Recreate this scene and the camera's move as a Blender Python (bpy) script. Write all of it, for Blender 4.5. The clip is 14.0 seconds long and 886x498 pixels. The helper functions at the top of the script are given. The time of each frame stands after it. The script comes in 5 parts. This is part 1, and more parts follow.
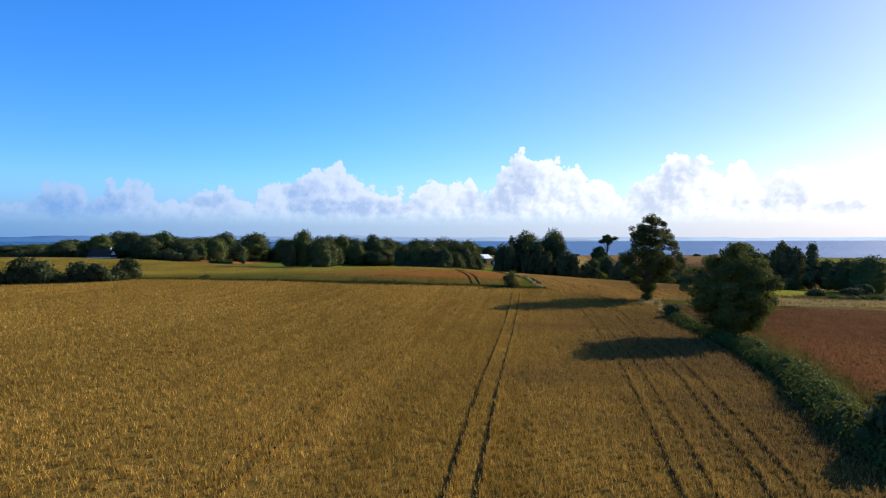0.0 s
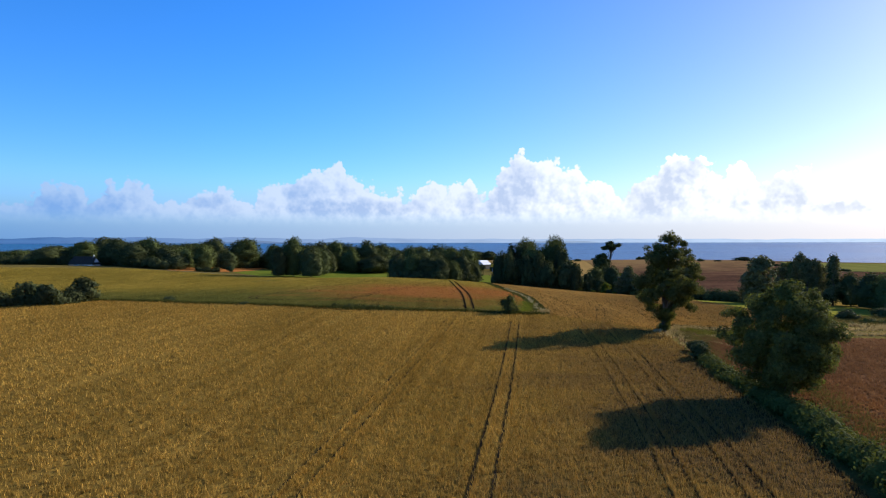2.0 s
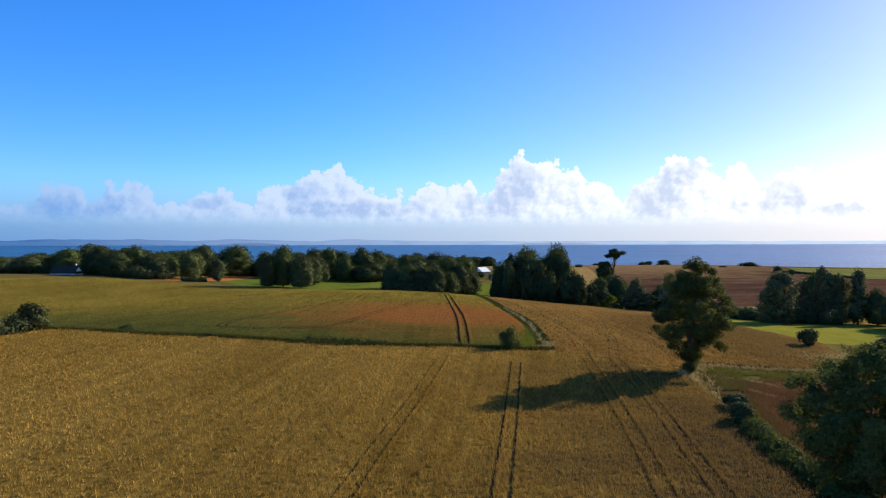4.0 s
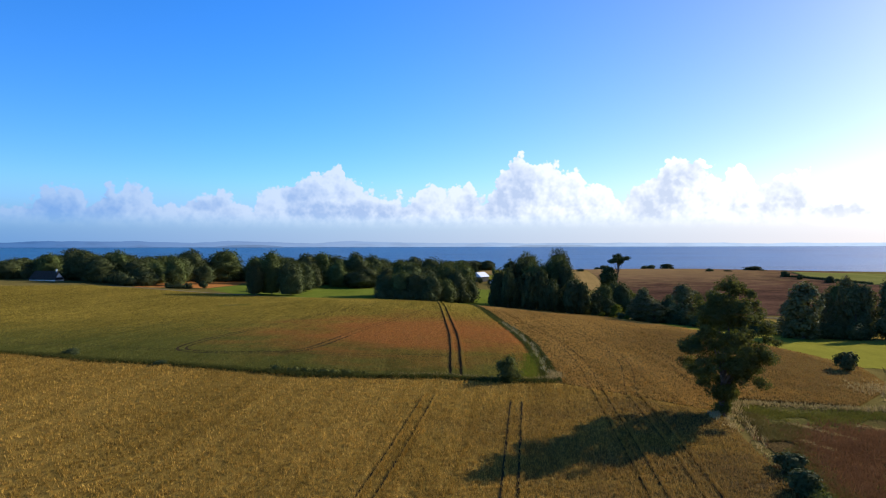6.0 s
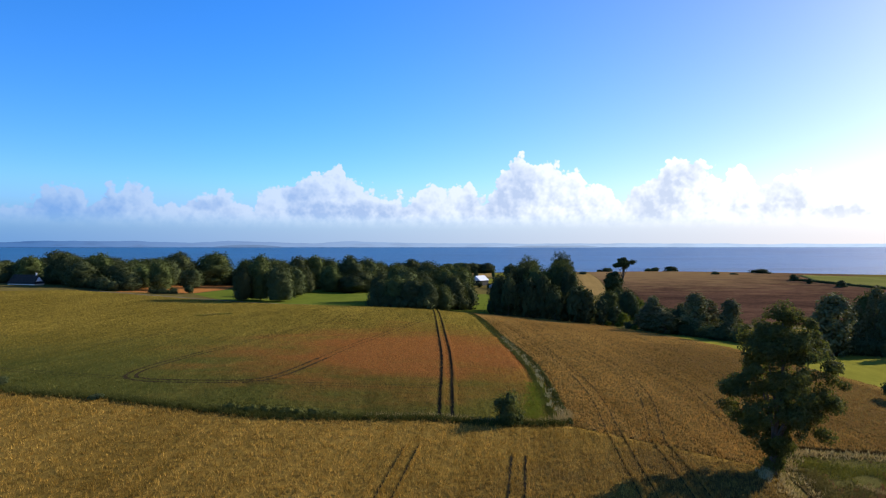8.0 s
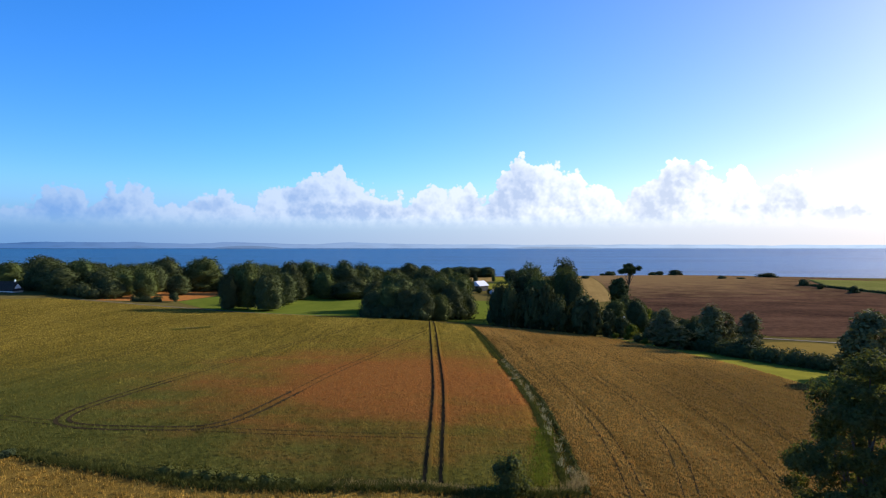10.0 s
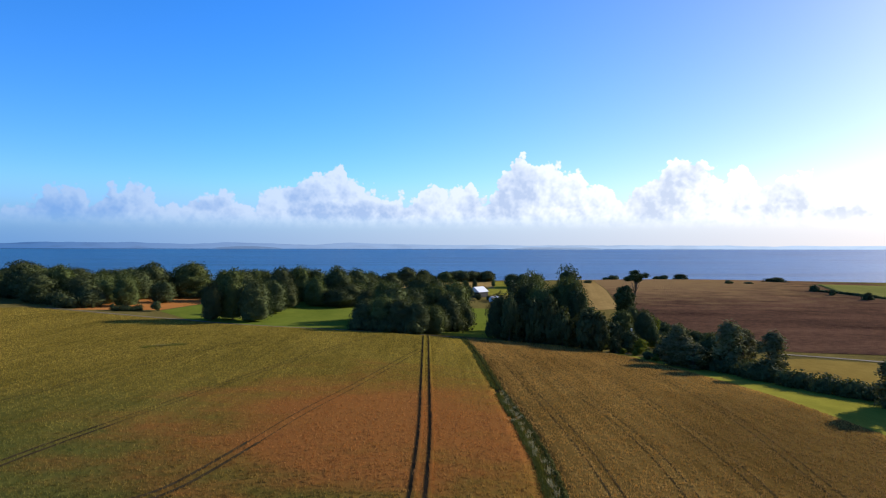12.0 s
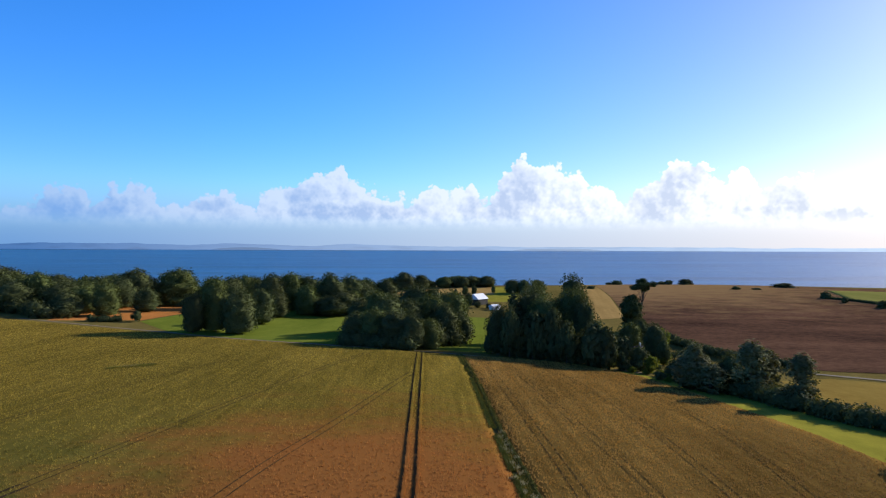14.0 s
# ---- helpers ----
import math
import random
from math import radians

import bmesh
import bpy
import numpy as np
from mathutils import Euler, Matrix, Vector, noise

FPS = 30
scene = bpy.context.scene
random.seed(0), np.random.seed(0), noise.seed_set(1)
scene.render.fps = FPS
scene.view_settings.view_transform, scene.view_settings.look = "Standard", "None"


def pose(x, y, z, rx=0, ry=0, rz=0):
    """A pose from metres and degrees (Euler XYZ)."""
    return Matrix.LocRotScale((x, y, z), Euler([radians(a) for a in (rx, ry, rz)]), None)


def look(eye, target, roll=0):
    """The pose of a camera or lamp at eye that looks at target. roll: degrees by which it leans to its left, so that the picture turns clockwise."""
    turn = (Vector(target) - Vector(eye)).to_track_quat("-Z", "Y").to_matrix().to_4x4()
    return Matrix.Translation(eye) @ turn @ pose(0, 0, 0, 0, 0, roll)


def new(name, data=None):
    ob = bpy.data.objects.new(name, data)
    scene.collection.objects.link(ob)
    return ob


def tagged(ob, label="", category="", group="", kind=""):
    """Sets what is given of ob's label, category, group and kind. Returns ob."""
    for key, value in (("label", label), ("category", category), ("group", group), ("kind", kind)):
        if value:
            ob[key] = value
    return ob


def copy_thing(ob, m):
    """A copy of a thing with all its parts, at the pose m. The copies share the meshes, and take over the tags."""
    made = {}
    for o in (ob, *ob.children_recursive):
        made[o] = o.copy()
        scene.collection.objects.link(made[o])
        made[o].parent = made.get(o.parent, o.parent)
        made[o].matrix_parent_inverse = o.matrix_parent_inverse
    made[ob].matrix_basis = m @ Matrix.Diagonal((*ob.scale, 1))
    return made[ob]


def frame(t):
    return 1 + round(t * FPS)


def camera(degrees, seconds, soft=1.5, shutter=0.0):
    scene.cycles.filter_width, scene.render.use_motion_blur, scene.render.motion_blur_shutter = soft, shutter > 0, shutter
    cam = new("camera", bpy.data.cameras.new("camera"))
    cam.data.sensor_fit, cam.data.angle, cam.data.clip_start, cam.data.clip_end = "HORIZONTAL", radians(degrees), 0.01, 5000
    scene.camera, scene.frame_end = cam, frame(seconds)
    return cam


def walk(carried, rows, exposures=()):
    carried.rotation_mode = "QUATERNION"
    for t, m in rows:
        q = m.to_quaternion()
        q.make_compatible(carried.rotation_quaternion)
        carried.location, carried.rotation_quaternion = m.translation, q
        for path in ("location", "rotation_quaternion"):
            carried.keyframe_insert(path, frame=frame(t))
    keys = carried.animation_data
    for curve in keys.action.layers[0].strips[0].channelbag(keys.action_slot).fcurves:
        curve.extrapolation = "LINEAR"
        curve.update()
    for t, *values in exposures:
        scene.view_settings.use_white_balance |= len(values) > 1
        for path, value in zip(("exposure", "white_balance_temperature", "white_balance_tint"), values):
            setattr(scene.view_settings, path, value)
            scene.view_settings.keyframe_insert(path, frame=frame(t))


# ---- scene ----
cam = camera(70.0, 14.0, soft=1.15)
PATH = [
    (0, (-6.438, 3.779, 13.232), (-6.44, 5.779, 13.196), -0.1),
    (0.5, (-5.722, 8.927, 14.361), (-5.724, 10.927, 14.326), -0.1),
    (1, (-5.078, 14.515, 15.533), (-5.08, 16.515, 15.5), -0.1),
    (1.5, (-4.439, 20.06, 16.89), (-4.441, 22.06, 16.857), -0.1),
    (2, (-3.769, 25.741, 18.187), (-3.77, 27.741, 18.154), -0.1),
    (2.5, (-3.161, 31.309, 19.363), (-3.162, 33.309, 19.333), -0.0),
    (3, (-2.585, 36.723, 20.67), (-2.586, 38.722, 20.64), -0.1),
    (5.5, (0.175, 63.67, 26.084), (0.176, 65.67, 26.059), -0.1),
    (6, (0.872, 69.089, 26.076), (0.873, 71.089, 26.052), -0.1),
    (6.5, (1.361, 74.399, 26.156), (1.362, 76.399, 26.132), -0.1),
    (7, (2.001, 79.849, 26.578), (2.001, 81.849, 26.554), -0.1),
    (7.5, (2.446, 85.184, 27.582), (2.446, 87.184, 27.557), -0.1),
    (8, (3.069, 90.703, 28.392), (3.069, 92.703, 28.368), -0.0),
    (10.5, (5.814, 117.799, 32.636), (5.812, 119.799, 32.614), 0.0),
    (11, (6.642, 123.624, 33.641), (6.639, 125.624, 33.619), 0.0),
    (11.5, (7.125, 129.02, 34.675), (7.122, 131.02, 34.654), 0.1),
    (12, (7.756, 134.71, 35.671), (7.752, 136.71, 35.649), 0.1),
    (12.5, (8.312, 140.145, 36.446), (8.307, 142.145, 36.426), 0.1),
    (13, (8.896, 145.688, 37.425), (8.891, 147.688, 37.406), 0.2),
    (13.5, (9.303, 151.0, 38.639), (9.298, 153.0, 38.62), 0.2),
    (14, (10.044, 156.927, 39.485), (10.038, 158.927, 39.466), 0.2),
]
SKY_STRENGTH, SKY_SATURATION, SKY_DUST, SUN_STRENGTH, EXPOSURE = 0.079, 1.12, 0.36, 4.8, 0.7
walk(cam, [(t, look(eye, target, roll)) for t, eye, target, roll in PATH], [(0, EXPOSURE), (14, EXPOSURE)])

# ---- world, sun and exposure ----
SKY_TINT, GLOW_TINT = (0.92, 1.28, 1.98), (1.06, 1.04, 1.42)   # away from the sun, and round it
SUN_AZIMUTH, SUN_HEIGHT = radians(54), radians(21)   # to the right of +y, above the horizon


def put(tree, socket, value):
    """Link a socket, or set a plain value."""
    if isinstance(value, bpy.types.NodeSocket):
        tree.links.new(value, socket)
    else:
        socket.default_value = value


def calc(tree, op, a, b=0.0, c=0.0, clamp=False):
    n = tree.nodes.new("ShaderNodeMath")
    n.operation, n.use_clamp = op, clamp
    for socket, value in zip(n.inputs, (a, b, c)):
        put(tree, socket, value)
    return n.outputs[0]


def fbm(tree, vector, scale, detail=4.0, rough=0.55, warp=0.0):
    n = tree.nodes.new("ShaderNodeTexNoise")
    for key, value in (("Vector", vector), ("Scale", scale), ("Detail", detail), ("Roughness", rough), ("Distortion", warp)):
        put(tree, n.inputs[key], value)
    return n.outputs["Fac"]


def blend(tree, factor, a, b, how="MIX"):
    n = tree.nodes.new("ShaderNodeMix")
    n.data_type, n.blend_type = "RGBA", how
    put(tree, n.inputs["Factor"], factor)
    put(tree, n.inputs[6], a if isinstance(a, bpy.types.NodeSocket) else (*a, 1))
    put(tree, n.inputs[7], b if isinstance(b, bpy.types.NodeSocket) else (*b, 1))
    return n.outputs[2]


def spread(tree, value, lo, hi, out_lo=0.0, out_hi=1.0, smooth=True):
    n = tree.nodes.new("ShaderNodeMapRange")
    n.interpolation_type = "SMOOTHSTEP" if smooth else "LINEAR"
    for socket, v in zip(n.inputs, (value, lo, hi, out_lo, out_hi)):
        put(tree, socket, v)
    return n.outputs[0]


def stretch(tree, vector, x, y, z, turn=0.0, shift=(0, 0, 0)):
    n = tree.nodes.new("ShaderNodeMapping")
    if turn:
        n.vector_type, x, y, z = "TEXTURE", 1 / x, 1 / y, 1 / z
    n.inputs["Scale"].default_value, n.inputs["Rotation"].default_value = (x, y, z), (0, 0, turn)
    n.inputs["Location"].default_value = shift
    tree.links.new(vector, n.inputs["Vector"])
    return n.outputs[0]


world = bpy.data.worlds.new("summer_sky")
scene.world = world
world.use_nodes = True
wt = world.node_tree
wt.nodes.clear()
sky = wt.nodes.new("ShaderNodeTexSky")
sky.sky_type, sky.sun_disc = "NISHITA", False
sky.sun_elevation, sky.sun_rotation = SUN_HEIGHT, SUN_AZIMUTH
sky.altitude, sky.air_density, sky.dust_density, sky.ozone_density = 50, 1.0, SKY_DUST, 3.0
sky_tone = wt.nodes.new("ShaderNodeHueSaturation")
sky_tone.inputs["Saturation"].default_value, sky_tone.inputs["Value"].default_value = SKY_SATURATION, 1.0
way = wt.nodes.new("ShaderNodeTexCoord").outputs["Generated"]
axes = wt.nodes.new("ShaderNodeSeparateXYZ")
wt.links.new(way, axes.inputs[0])
wx, wy, wz = axes.outputs
azimuth = calc(wt, "ARCTAN2", wx, wy)
wt.links.new(blend(wt, 1.0, sky.outputs[0], blend(wt, spread(wt, azimuth, -0.38, 0.62), SKY_TINT, GLOW_TINT), "MULTIPLY"), sky_tone.inputs["Color"])
rise = calc(wt, "DIVIDE", wz, calc(wt, "SQRT", calc(wt, "ADD", calc(wt, "MULTIPLY", wx, wx), calc(wt, "MULTIPLY", wy, wy))))


def on_dome(shift_x=0.0, shift_y=0.0):
    n = wt.nodes.new("ShaderNodeCombineXYZ")
    put(wt, n.inputs[0], calc(wt, "ADD", azimuth, shift_x))
    put(wt, n.inputs[1], calc(wt, "ADD", rise, shift_y))
    return n.outputs[0]


# A row of cumulus along the horizon: the height of its tops over the azimuth, from left to right, in two halves.
TOPS_LEFT = ((0.064, .052), (.072, .047), (.086, .062), (.097, .071), (.106, .079), (.122, .078), (.132, .065), (.144, .066), (.151, .082), (.159, .078),
             (.171, .097), (.177, .094), (.182, .081), (.193, .076), (.198, .056), (.209, .058), (.23, .07), (.247, .074), (.264, .077), (.276, .067),
             (.287, .057), (.299, .076), (.317, .084), (.324, .096), (.347, .102), (.374, .113), (.387, .119), (.393, .103), (.421, .086), (.459, .072))
TOPS_RIGHT = ((.459, .072), (.472, .088), (.481, .099), (.494, .088), (.51, .084), (.529, .099), (.539, .075), (.555, .088), (.566, .108), (.581, .13),
             (.593, .138), (.605, .127), (.618, .134), (.627, .131), (.635, .113), (.651, .118), (.654, .097), (.682, .092), (.694, .076), (.723, .094),
             (.74, .121), (.749, .135), (.776, .119), (.784, .106), (.808, .104), (.815, .114), (.834, .083), (.852, .101), (.874, .1), (.879, .084), (.906, .097),
             (.936, .102))
# Bodies of the clouds that lie in their own shade: azimuth, height, half width and half height.
SHADED = ((-0.548, 0.043, 0.05, 0.019), (-0.491, 0.053, 0.03, 0.022), (-0.219, 0.077, 0.03, 0.017), (-0.163, 0.05, 0.08, 0.013), (0.108, 0.088, 0.04, 0.049), (0.077, 0.057, 0.053, 0.022),
          (0.316, 0.075, 0.05, 0.042), (0.367, 0.103, 0.027, 0.025), (0.493, 0.066, 0.031, 0.031), (-0.084, 0.048, 0.053, 0.009), (-0.354, 0.053, 0.031, 0.01), (0.556, 0.038, 0.039, 0.011))


def outline(place, tops):
    """Height of the cloud tops over one half of the view."""
    ramp = wt.nodes.new("ShaderNodeValToRGB")
    ramp.color_ramp.interpolation = "CARDINAL"
    stops = ramp.color_ramp.elements
    stops[0].position, stops[1].position = tops[0][0], tops[-1][0]
    stops[0].color, stops[1].color = (*[tops[0][1] * 5] * 3, 1), (*[tops[-1][1] * 5] * 3, 1)
    for spot, height in tops[1:-1]:
        stops.new(spot).color = (*[height * 5] * 3, 1)
    put(wt, ramp.inputs[0], place)
    return ramp.outputs[0]


def torn_dome(shift_x, shift_y, scale, by):
    """Places on the dome, pushed about by noise."""
    spot = on_dome(shift_x, shift_y)
    torn = wt.nodes.new("ShaderNodeTexNoise")
    put(wt, torn.inputs["Vector"], spot)
    torn.inputs["Scale"].default_value, torn.inputs["Detail"].default_value, torn.inputs["Roughness"].default_value = scale, 7.0, 0.58
    centred, moved = wt.nodes.new("ShaderNodeVectorMath"), wt.nodes.new("ShaderNodeVectorMath")
    centred.operation, moved.operation = "SUBTRACT", "MULTIPLY_ADD"
    wt.links.new(torn.outputs["Color"], centred.inputs[0])
    centred.inputs[1].default_value = (0.5, 0.5, 0.5)
    wt.links.new(centred.outputs[0], moved.inputs[0])
    moved.inputs[1].default_value = (by, by, 0)
    wt.links.new(spot, moved.inputs[2])
    return moved.outputs[0]


def billows(shift_x, shift_y):
    """Heaped rounded puffs of three sizes, torn a little by noise."""
    moved, heap = torn_dome(shift_x, shift_y, 45.0, 0.011), None
    for scale, share in ((30.0, 0.5), (70.0, 0.3), (160.0, 0.2)):
        cell = wt.nodes.new("ShaderNodeTexVoronoi")
        cell.voronoi_dimensions, cell.feature = "2D", "SMOOTH_F1"
        wt.links.new(moved, cell.inputs["Vector"])
        cell.inputs["Scale"].default_value, cell.inputs["Smoothness"].default_value = scale, 0.35
        piece = calc(wt, "MULTIPLY", calc(wt, "SUBTRACT", 1.0, cell.outputs["Distance"]), share)
        heap = piece if heap is None else calc(wt, "ADD", heap, piece)
    return heap


puffs, puffs_lit = billows(0.0, 0.0), billows(0.008, 0.005)
pushed = wt.nodes.new("ShaderNodeSeparateXYZ")
wt.links.new(torn_dome(0.0, 0.0, 42.0, 0.013), pushed.inputs[0])
near_x, near_y = pushed.outputs[0], pushed.outputs[1]
along_row = spread(wt, near_x, -0.7, 0.7, smooth=False)
right_half = calc(wt, "GREATER_THAN", along_row, 0.459)
top = blend(wt, right_half, outline(along_row, TOPS_LEFT), outline(along_row, TOPS_RIGHT))
top = calc(wt, "MULTIPLY", top, 0.2)
depth = calc(wt, "SUBTRACT", calc(wt, "ADD", top, calc(wt, "MULTIPLY", calc(wt, "SUBTRACT", puffs, 0.64), 0.05)), near_y)
veil = spread(wt, rise, 0.016, 0.046)
mask = calc(wt, "MULTIPLY", spread(wt, depth, 0.0, spread(wt, azimuth, -0.5, 0.2, 0.009, 0.006)), calc(wt, "MULTIPLY", veil, spread(wt, azimuth, -0.6, 0.1, 0.9, 0.98)))
dim = None
soft = wt.nodes.new("ShaderNodeSeparateXYZ")
wt.links.new(torn_dome(0.0, 0.0, 22.0, 0.04), soft.inputs[0])
for spot_x, spot_y, half_x, half_y in SHADED:
    ex = calc(wt, "DIVIDE", calc(wt, "SUBTRACT", soft.outputs[0], spot_x), half_x)
    ey = calc(wt, "DIVIDE", calc(wt, "SUBTRACT", soft.outputs[1], spot_y), half_y)
    body = spread(wt, calc(wt, "ADD", calc(wt, "MULTIPLY", ex, ex), calc(wt, "MULTIPLY", ey, ey)), 1.7, 0.0)
    dim = body if dim is None else calc(wt, "MAXIMUM", dim, body)
relief = calc(wt, "MULTIPLY", calc(wt, "SUBTRACT", puffs, puffs_lit), 1.4)
crown = spread(wt, depth, 0.04, 0.004, 0.0, 0.42)
lit = calc(wt, "ADD", calc(wt, "ADD", relief, crown), calc(wt, "SUBTRACT", 0.7, calc(wt, "MULTIPLY", dim, 0.6)), clamp=True)
toward_sun = spread(wt, azimuth, -0.6, 0.6, 0.0, 1.0, smooth=False)
shade_tone = blend(wt, toward_sun, (1.45, 3.05, 6.4), (6.0, 6.5, 7.5))
light_tone = blend(wt, toward_sun, (2.9, 4.35, 7.0), (10.3, 10.3, 10.1))
cloud_tone = blend(wt, lit, shade_tone, light_tone)
haze_tone = blend(wt, toward_sun, (1.0, 2.5, 5.5), (5.8, 6.4, 7.3))
low = spread(wt, rise, 0.1, 0.0, 0.0, 0.85)
hazy = blend(wt, low, sky_tone.outputs[0], haze_tone)
above = blend(wt, mask, hazy, cloud_tone)
background = wt.nodes.new("ShaderNodeBackground")
put(wt, background.inputs["Color"], above)
background.inputs["Strength"].default_value = SKY_STRENGTH
wt.links.new(background.outputs[0], wt.nodes.new("ShaderNodeOutputWorld").inputs[0])

sun = new("sun", bpy.data.lights.new("sun", "SUN"))
sun.data.energy, sun.data.angle, sun.data.color = SUN_STRENGTH, radians(0.55), (1.0, 0.935, 0.83)
toward = Vector((math.sin(SUN_AZIMUTH) * math.cos(SUN_HEIGHT), math.cos(SUN_AZIMUTH) * math.cos(SUN_HEIGHT), math.sin(SUN_HEIGHT)))
sun.matrix_world = look(toward * 300, (0, 0, 0))


# ---- materials ----
def material(name):
    m = bpy.data.materials.new(name)
    m.use_nodes = True
    m.node_tree.nodes.clear()
    return m, m.node_tree


def surface(tree, color, rough=0.8, relief=None, strength=0.3, distance=0.1, metal=0.0, specular=0.3, through_color=None, through_share=0.0):
    """A glossy or matt surface, with some light through it where a colour for that is given."""
    b = tree.nodes.new("ShaderNodeBsdfPrincipled")
    put(tree, b.inputs["Base Color"], color if isinstance(color, bpy.types.NodeSocket) else (*color, 1))
    put(tree, b.inputs["Roughness"], rough)
    put(tree, b.inputs["Metallic"], metal)
    put(tree, b.inputs["Specular IOR Level"], specular)
    if relief is not None:
        n = tree.nodes.new("ShaderNodeBump")
        n.inputs["Strength"].default_value, n.inputs["Distance"].default_value = strength, distance
        tree.links.new(relief, n.inputs["Height"])
        tree.links.new(n.outputs[0], b.inputs["Normal"])
    end = b.outputs[0]
    if through_share:
        tr = tree.nodes.new("ShaderNodeBsdfTranslucent")
        put(tree, tr.inputs["Color"], through_color if isinstance(through_color, bpy.types.NodeSocket) else (*through_color, 1))
        mx = tree.nodes.new("ShaderNodeMixShader")
        mx.inputs[0].default_value = through_share
        tree.links.new(end, mx.inputs[1])
        tree.links.new(tr.outputs[0], mx.inputs[2])
        end = mx.outputs[0]
    tree.links.new(end, tree.nodes.new("ShaderNodeOutputMaterial").inputs[0])


def where(tree):
    return tree.nodes.new("ShaderNodeTexCoord").outputs["Object"]


def island(tree):
    return tree.nodes.new("ShaderNodeNewGeometry").outputs["Random Per Island"]


def each(tree):
    return tree.nodes.new("ShaderNodeObjectInfo").outputs["Random"]


def warm(c):
    """Ripe growth reflects a little less green and blue."""
    return (c[0], c[1] * 0.96, c[2] * 0.92)


def field_color(tree, dark, light, patch=None, patch_at=(0, 0, 60, 60), rows=0.0, turn=0.0, drift=0.03, greener=None, grain=1.0):
    """Crop colour in broad drifts and fine grain, with an optional patch of another colour."""
    dark, light, p = warm(dark), warm(light), where(tree)
    broad = fbm(tree, stretch(tree, p, 1, 0.45, 1, turn), drift, 5.0, 0.6)
    fine = fbm(tree, p, 2.6 * grain, 6.0, 0.7)
    middle = fbm(tree, stretch(tree, p, 1, 0.5, 1, turn), 0.28 * grain, 6.0, 0.7)
    mixed = calc(tree, "ADD", calc(tree, "MULTIPLY", spread(tree, broad, 0.3, 0.7), 0.4), calc(tree, "MULTIPLY", spread(tree, fine, 0.3, 0.7), 0.35))
    mixed = calc(tree, "ADD", mixed, calc(tree, "MULTIPLY", spread(tree, middle, 0.32, 0.68), 0.25))
    if rows:
        lines = fbm(tree, stretch(tree, p, 1, 0.015, 1, turn), rows, 2.0, 0.5)
        mixed = calc(tree, "ADD", mixed, calc(tree, "MULTIPLY", calc(tree, "SUBTRACT", lines, 0.5), 1.1), clamp=True)
    color = blend(tree, mixed, dark, light)
    if greener:
        # The unripe growth near the ditch, in ragged drifts: its two colours and where it ends.
        young_dark, young_light, end = greener
        axes = tree.nodes.new("ShaderNodeSeparateXYZ")
        tree.links.new(p, axes.inputs[0])
        ragged = calc(tree, "ADD", axes.outputs[1], calc(tree, "MULTIPLY", calc(tree, "SUBTRACT", fbm(tree, p, 0.05, 5.0, 0.65), 0.5), 90.0))
        ragged = calc(tree, "ADD", ragged, calc(tree, "MULTIPLY", calc(tree, "ADD", calc(tree, "MAXIMUM", axes.outputs[0], -60.0), 60.0), 0.75))
        color = blend(tree, spread(tree, ragged, end - 45, end + 65, 1.0, 0.0), color, blend(tree, mixed, young_dark, young_light))
    if patch:
        x, y, rx, ry = patch_at
        q = stretch(tree, p, 1 / rx, 1 / ry, 0, 0, (-x / rx, -y / ry, 0))
        far = tree.nodes.new("ShaderNodeVectorMath")
        far.operation = "LENGTH"
        tree.links.new(q, far.inputs[0])
        torn = fbm(tree, stretch(tree, p, 0.5, 1.0, 1), 0.07, 7.0, 0.7)
        inside = spread(tree, calc(tree, "ADD", far.outputs["Value"], calc(tree, "MULTIPLY", calc(tree, "SUBTRACT", torn, 0.5), 1.9)), 1.3, 0.3)
        color = blend(tree, calc(tree, "MULTIPLY", inside, 0.9), color, patch)
    return color


def field_material(name, dark, light, relief=0.6, **more):
    m, t = material(name)
    p = where(t)
    if more.get("rows"):
        p = stretch(t, p, 1, 0.12, 1, more["turn"])
    bumps = calc(t, "ADD", fbm(t, p, 2.5, 5.0, 0.7), calc(t, "MULTIPLY", fbm(t, p, 0.35, 3.0, 0.6), 1.5))
    surface(t, field_color(t, dark, light, **more), 1.0, bumps, relief, 0.35, specular=0.0)
    return m


def stalk_material(name, dark, light, share=0.34, vary=0.6, **more):
    m, t = material(name)
    base = field_color(t, dark, light, **more)
    tint = blend(t, spread(t, island(t), 0, 1, 0.0, vary, smooth=False), base, tuple(c * 0.55 for c in dark))
    surface(t, tint, 0.8, specular=0.05, through_color=tint, through_share=share)
    return m


def leaf_material(name, dark, light, share=0.13, gloss=0.03):
    m, t = material(name)
    dark, light = warm(dark), warm(light)
    mottle = fbm(t, where(t), 0.35, 3.0)
    own = calc(t, "ADD", calc(t, "MULTIPLY", island(t), 0.6), calc(t, "MULTIPLY", spread(t, mottle, 0.3, 0.7), 0.4))
    tone = blend(t, own, dark, light)
    tone = blend(t, calc(t, "MULTIPLY", each(t), 0.45), tone, tuple(0.75 * c for c in (dark[0] * 1.5, dark[1], dark[2])))
    surface(t, tone, 0.85, specular=gloss, through_color=blend(t, 0.5, tone, (light[0] * 1.6, light[1] * 1.5, light[2] * 0.5)), through_share=share)
    return m


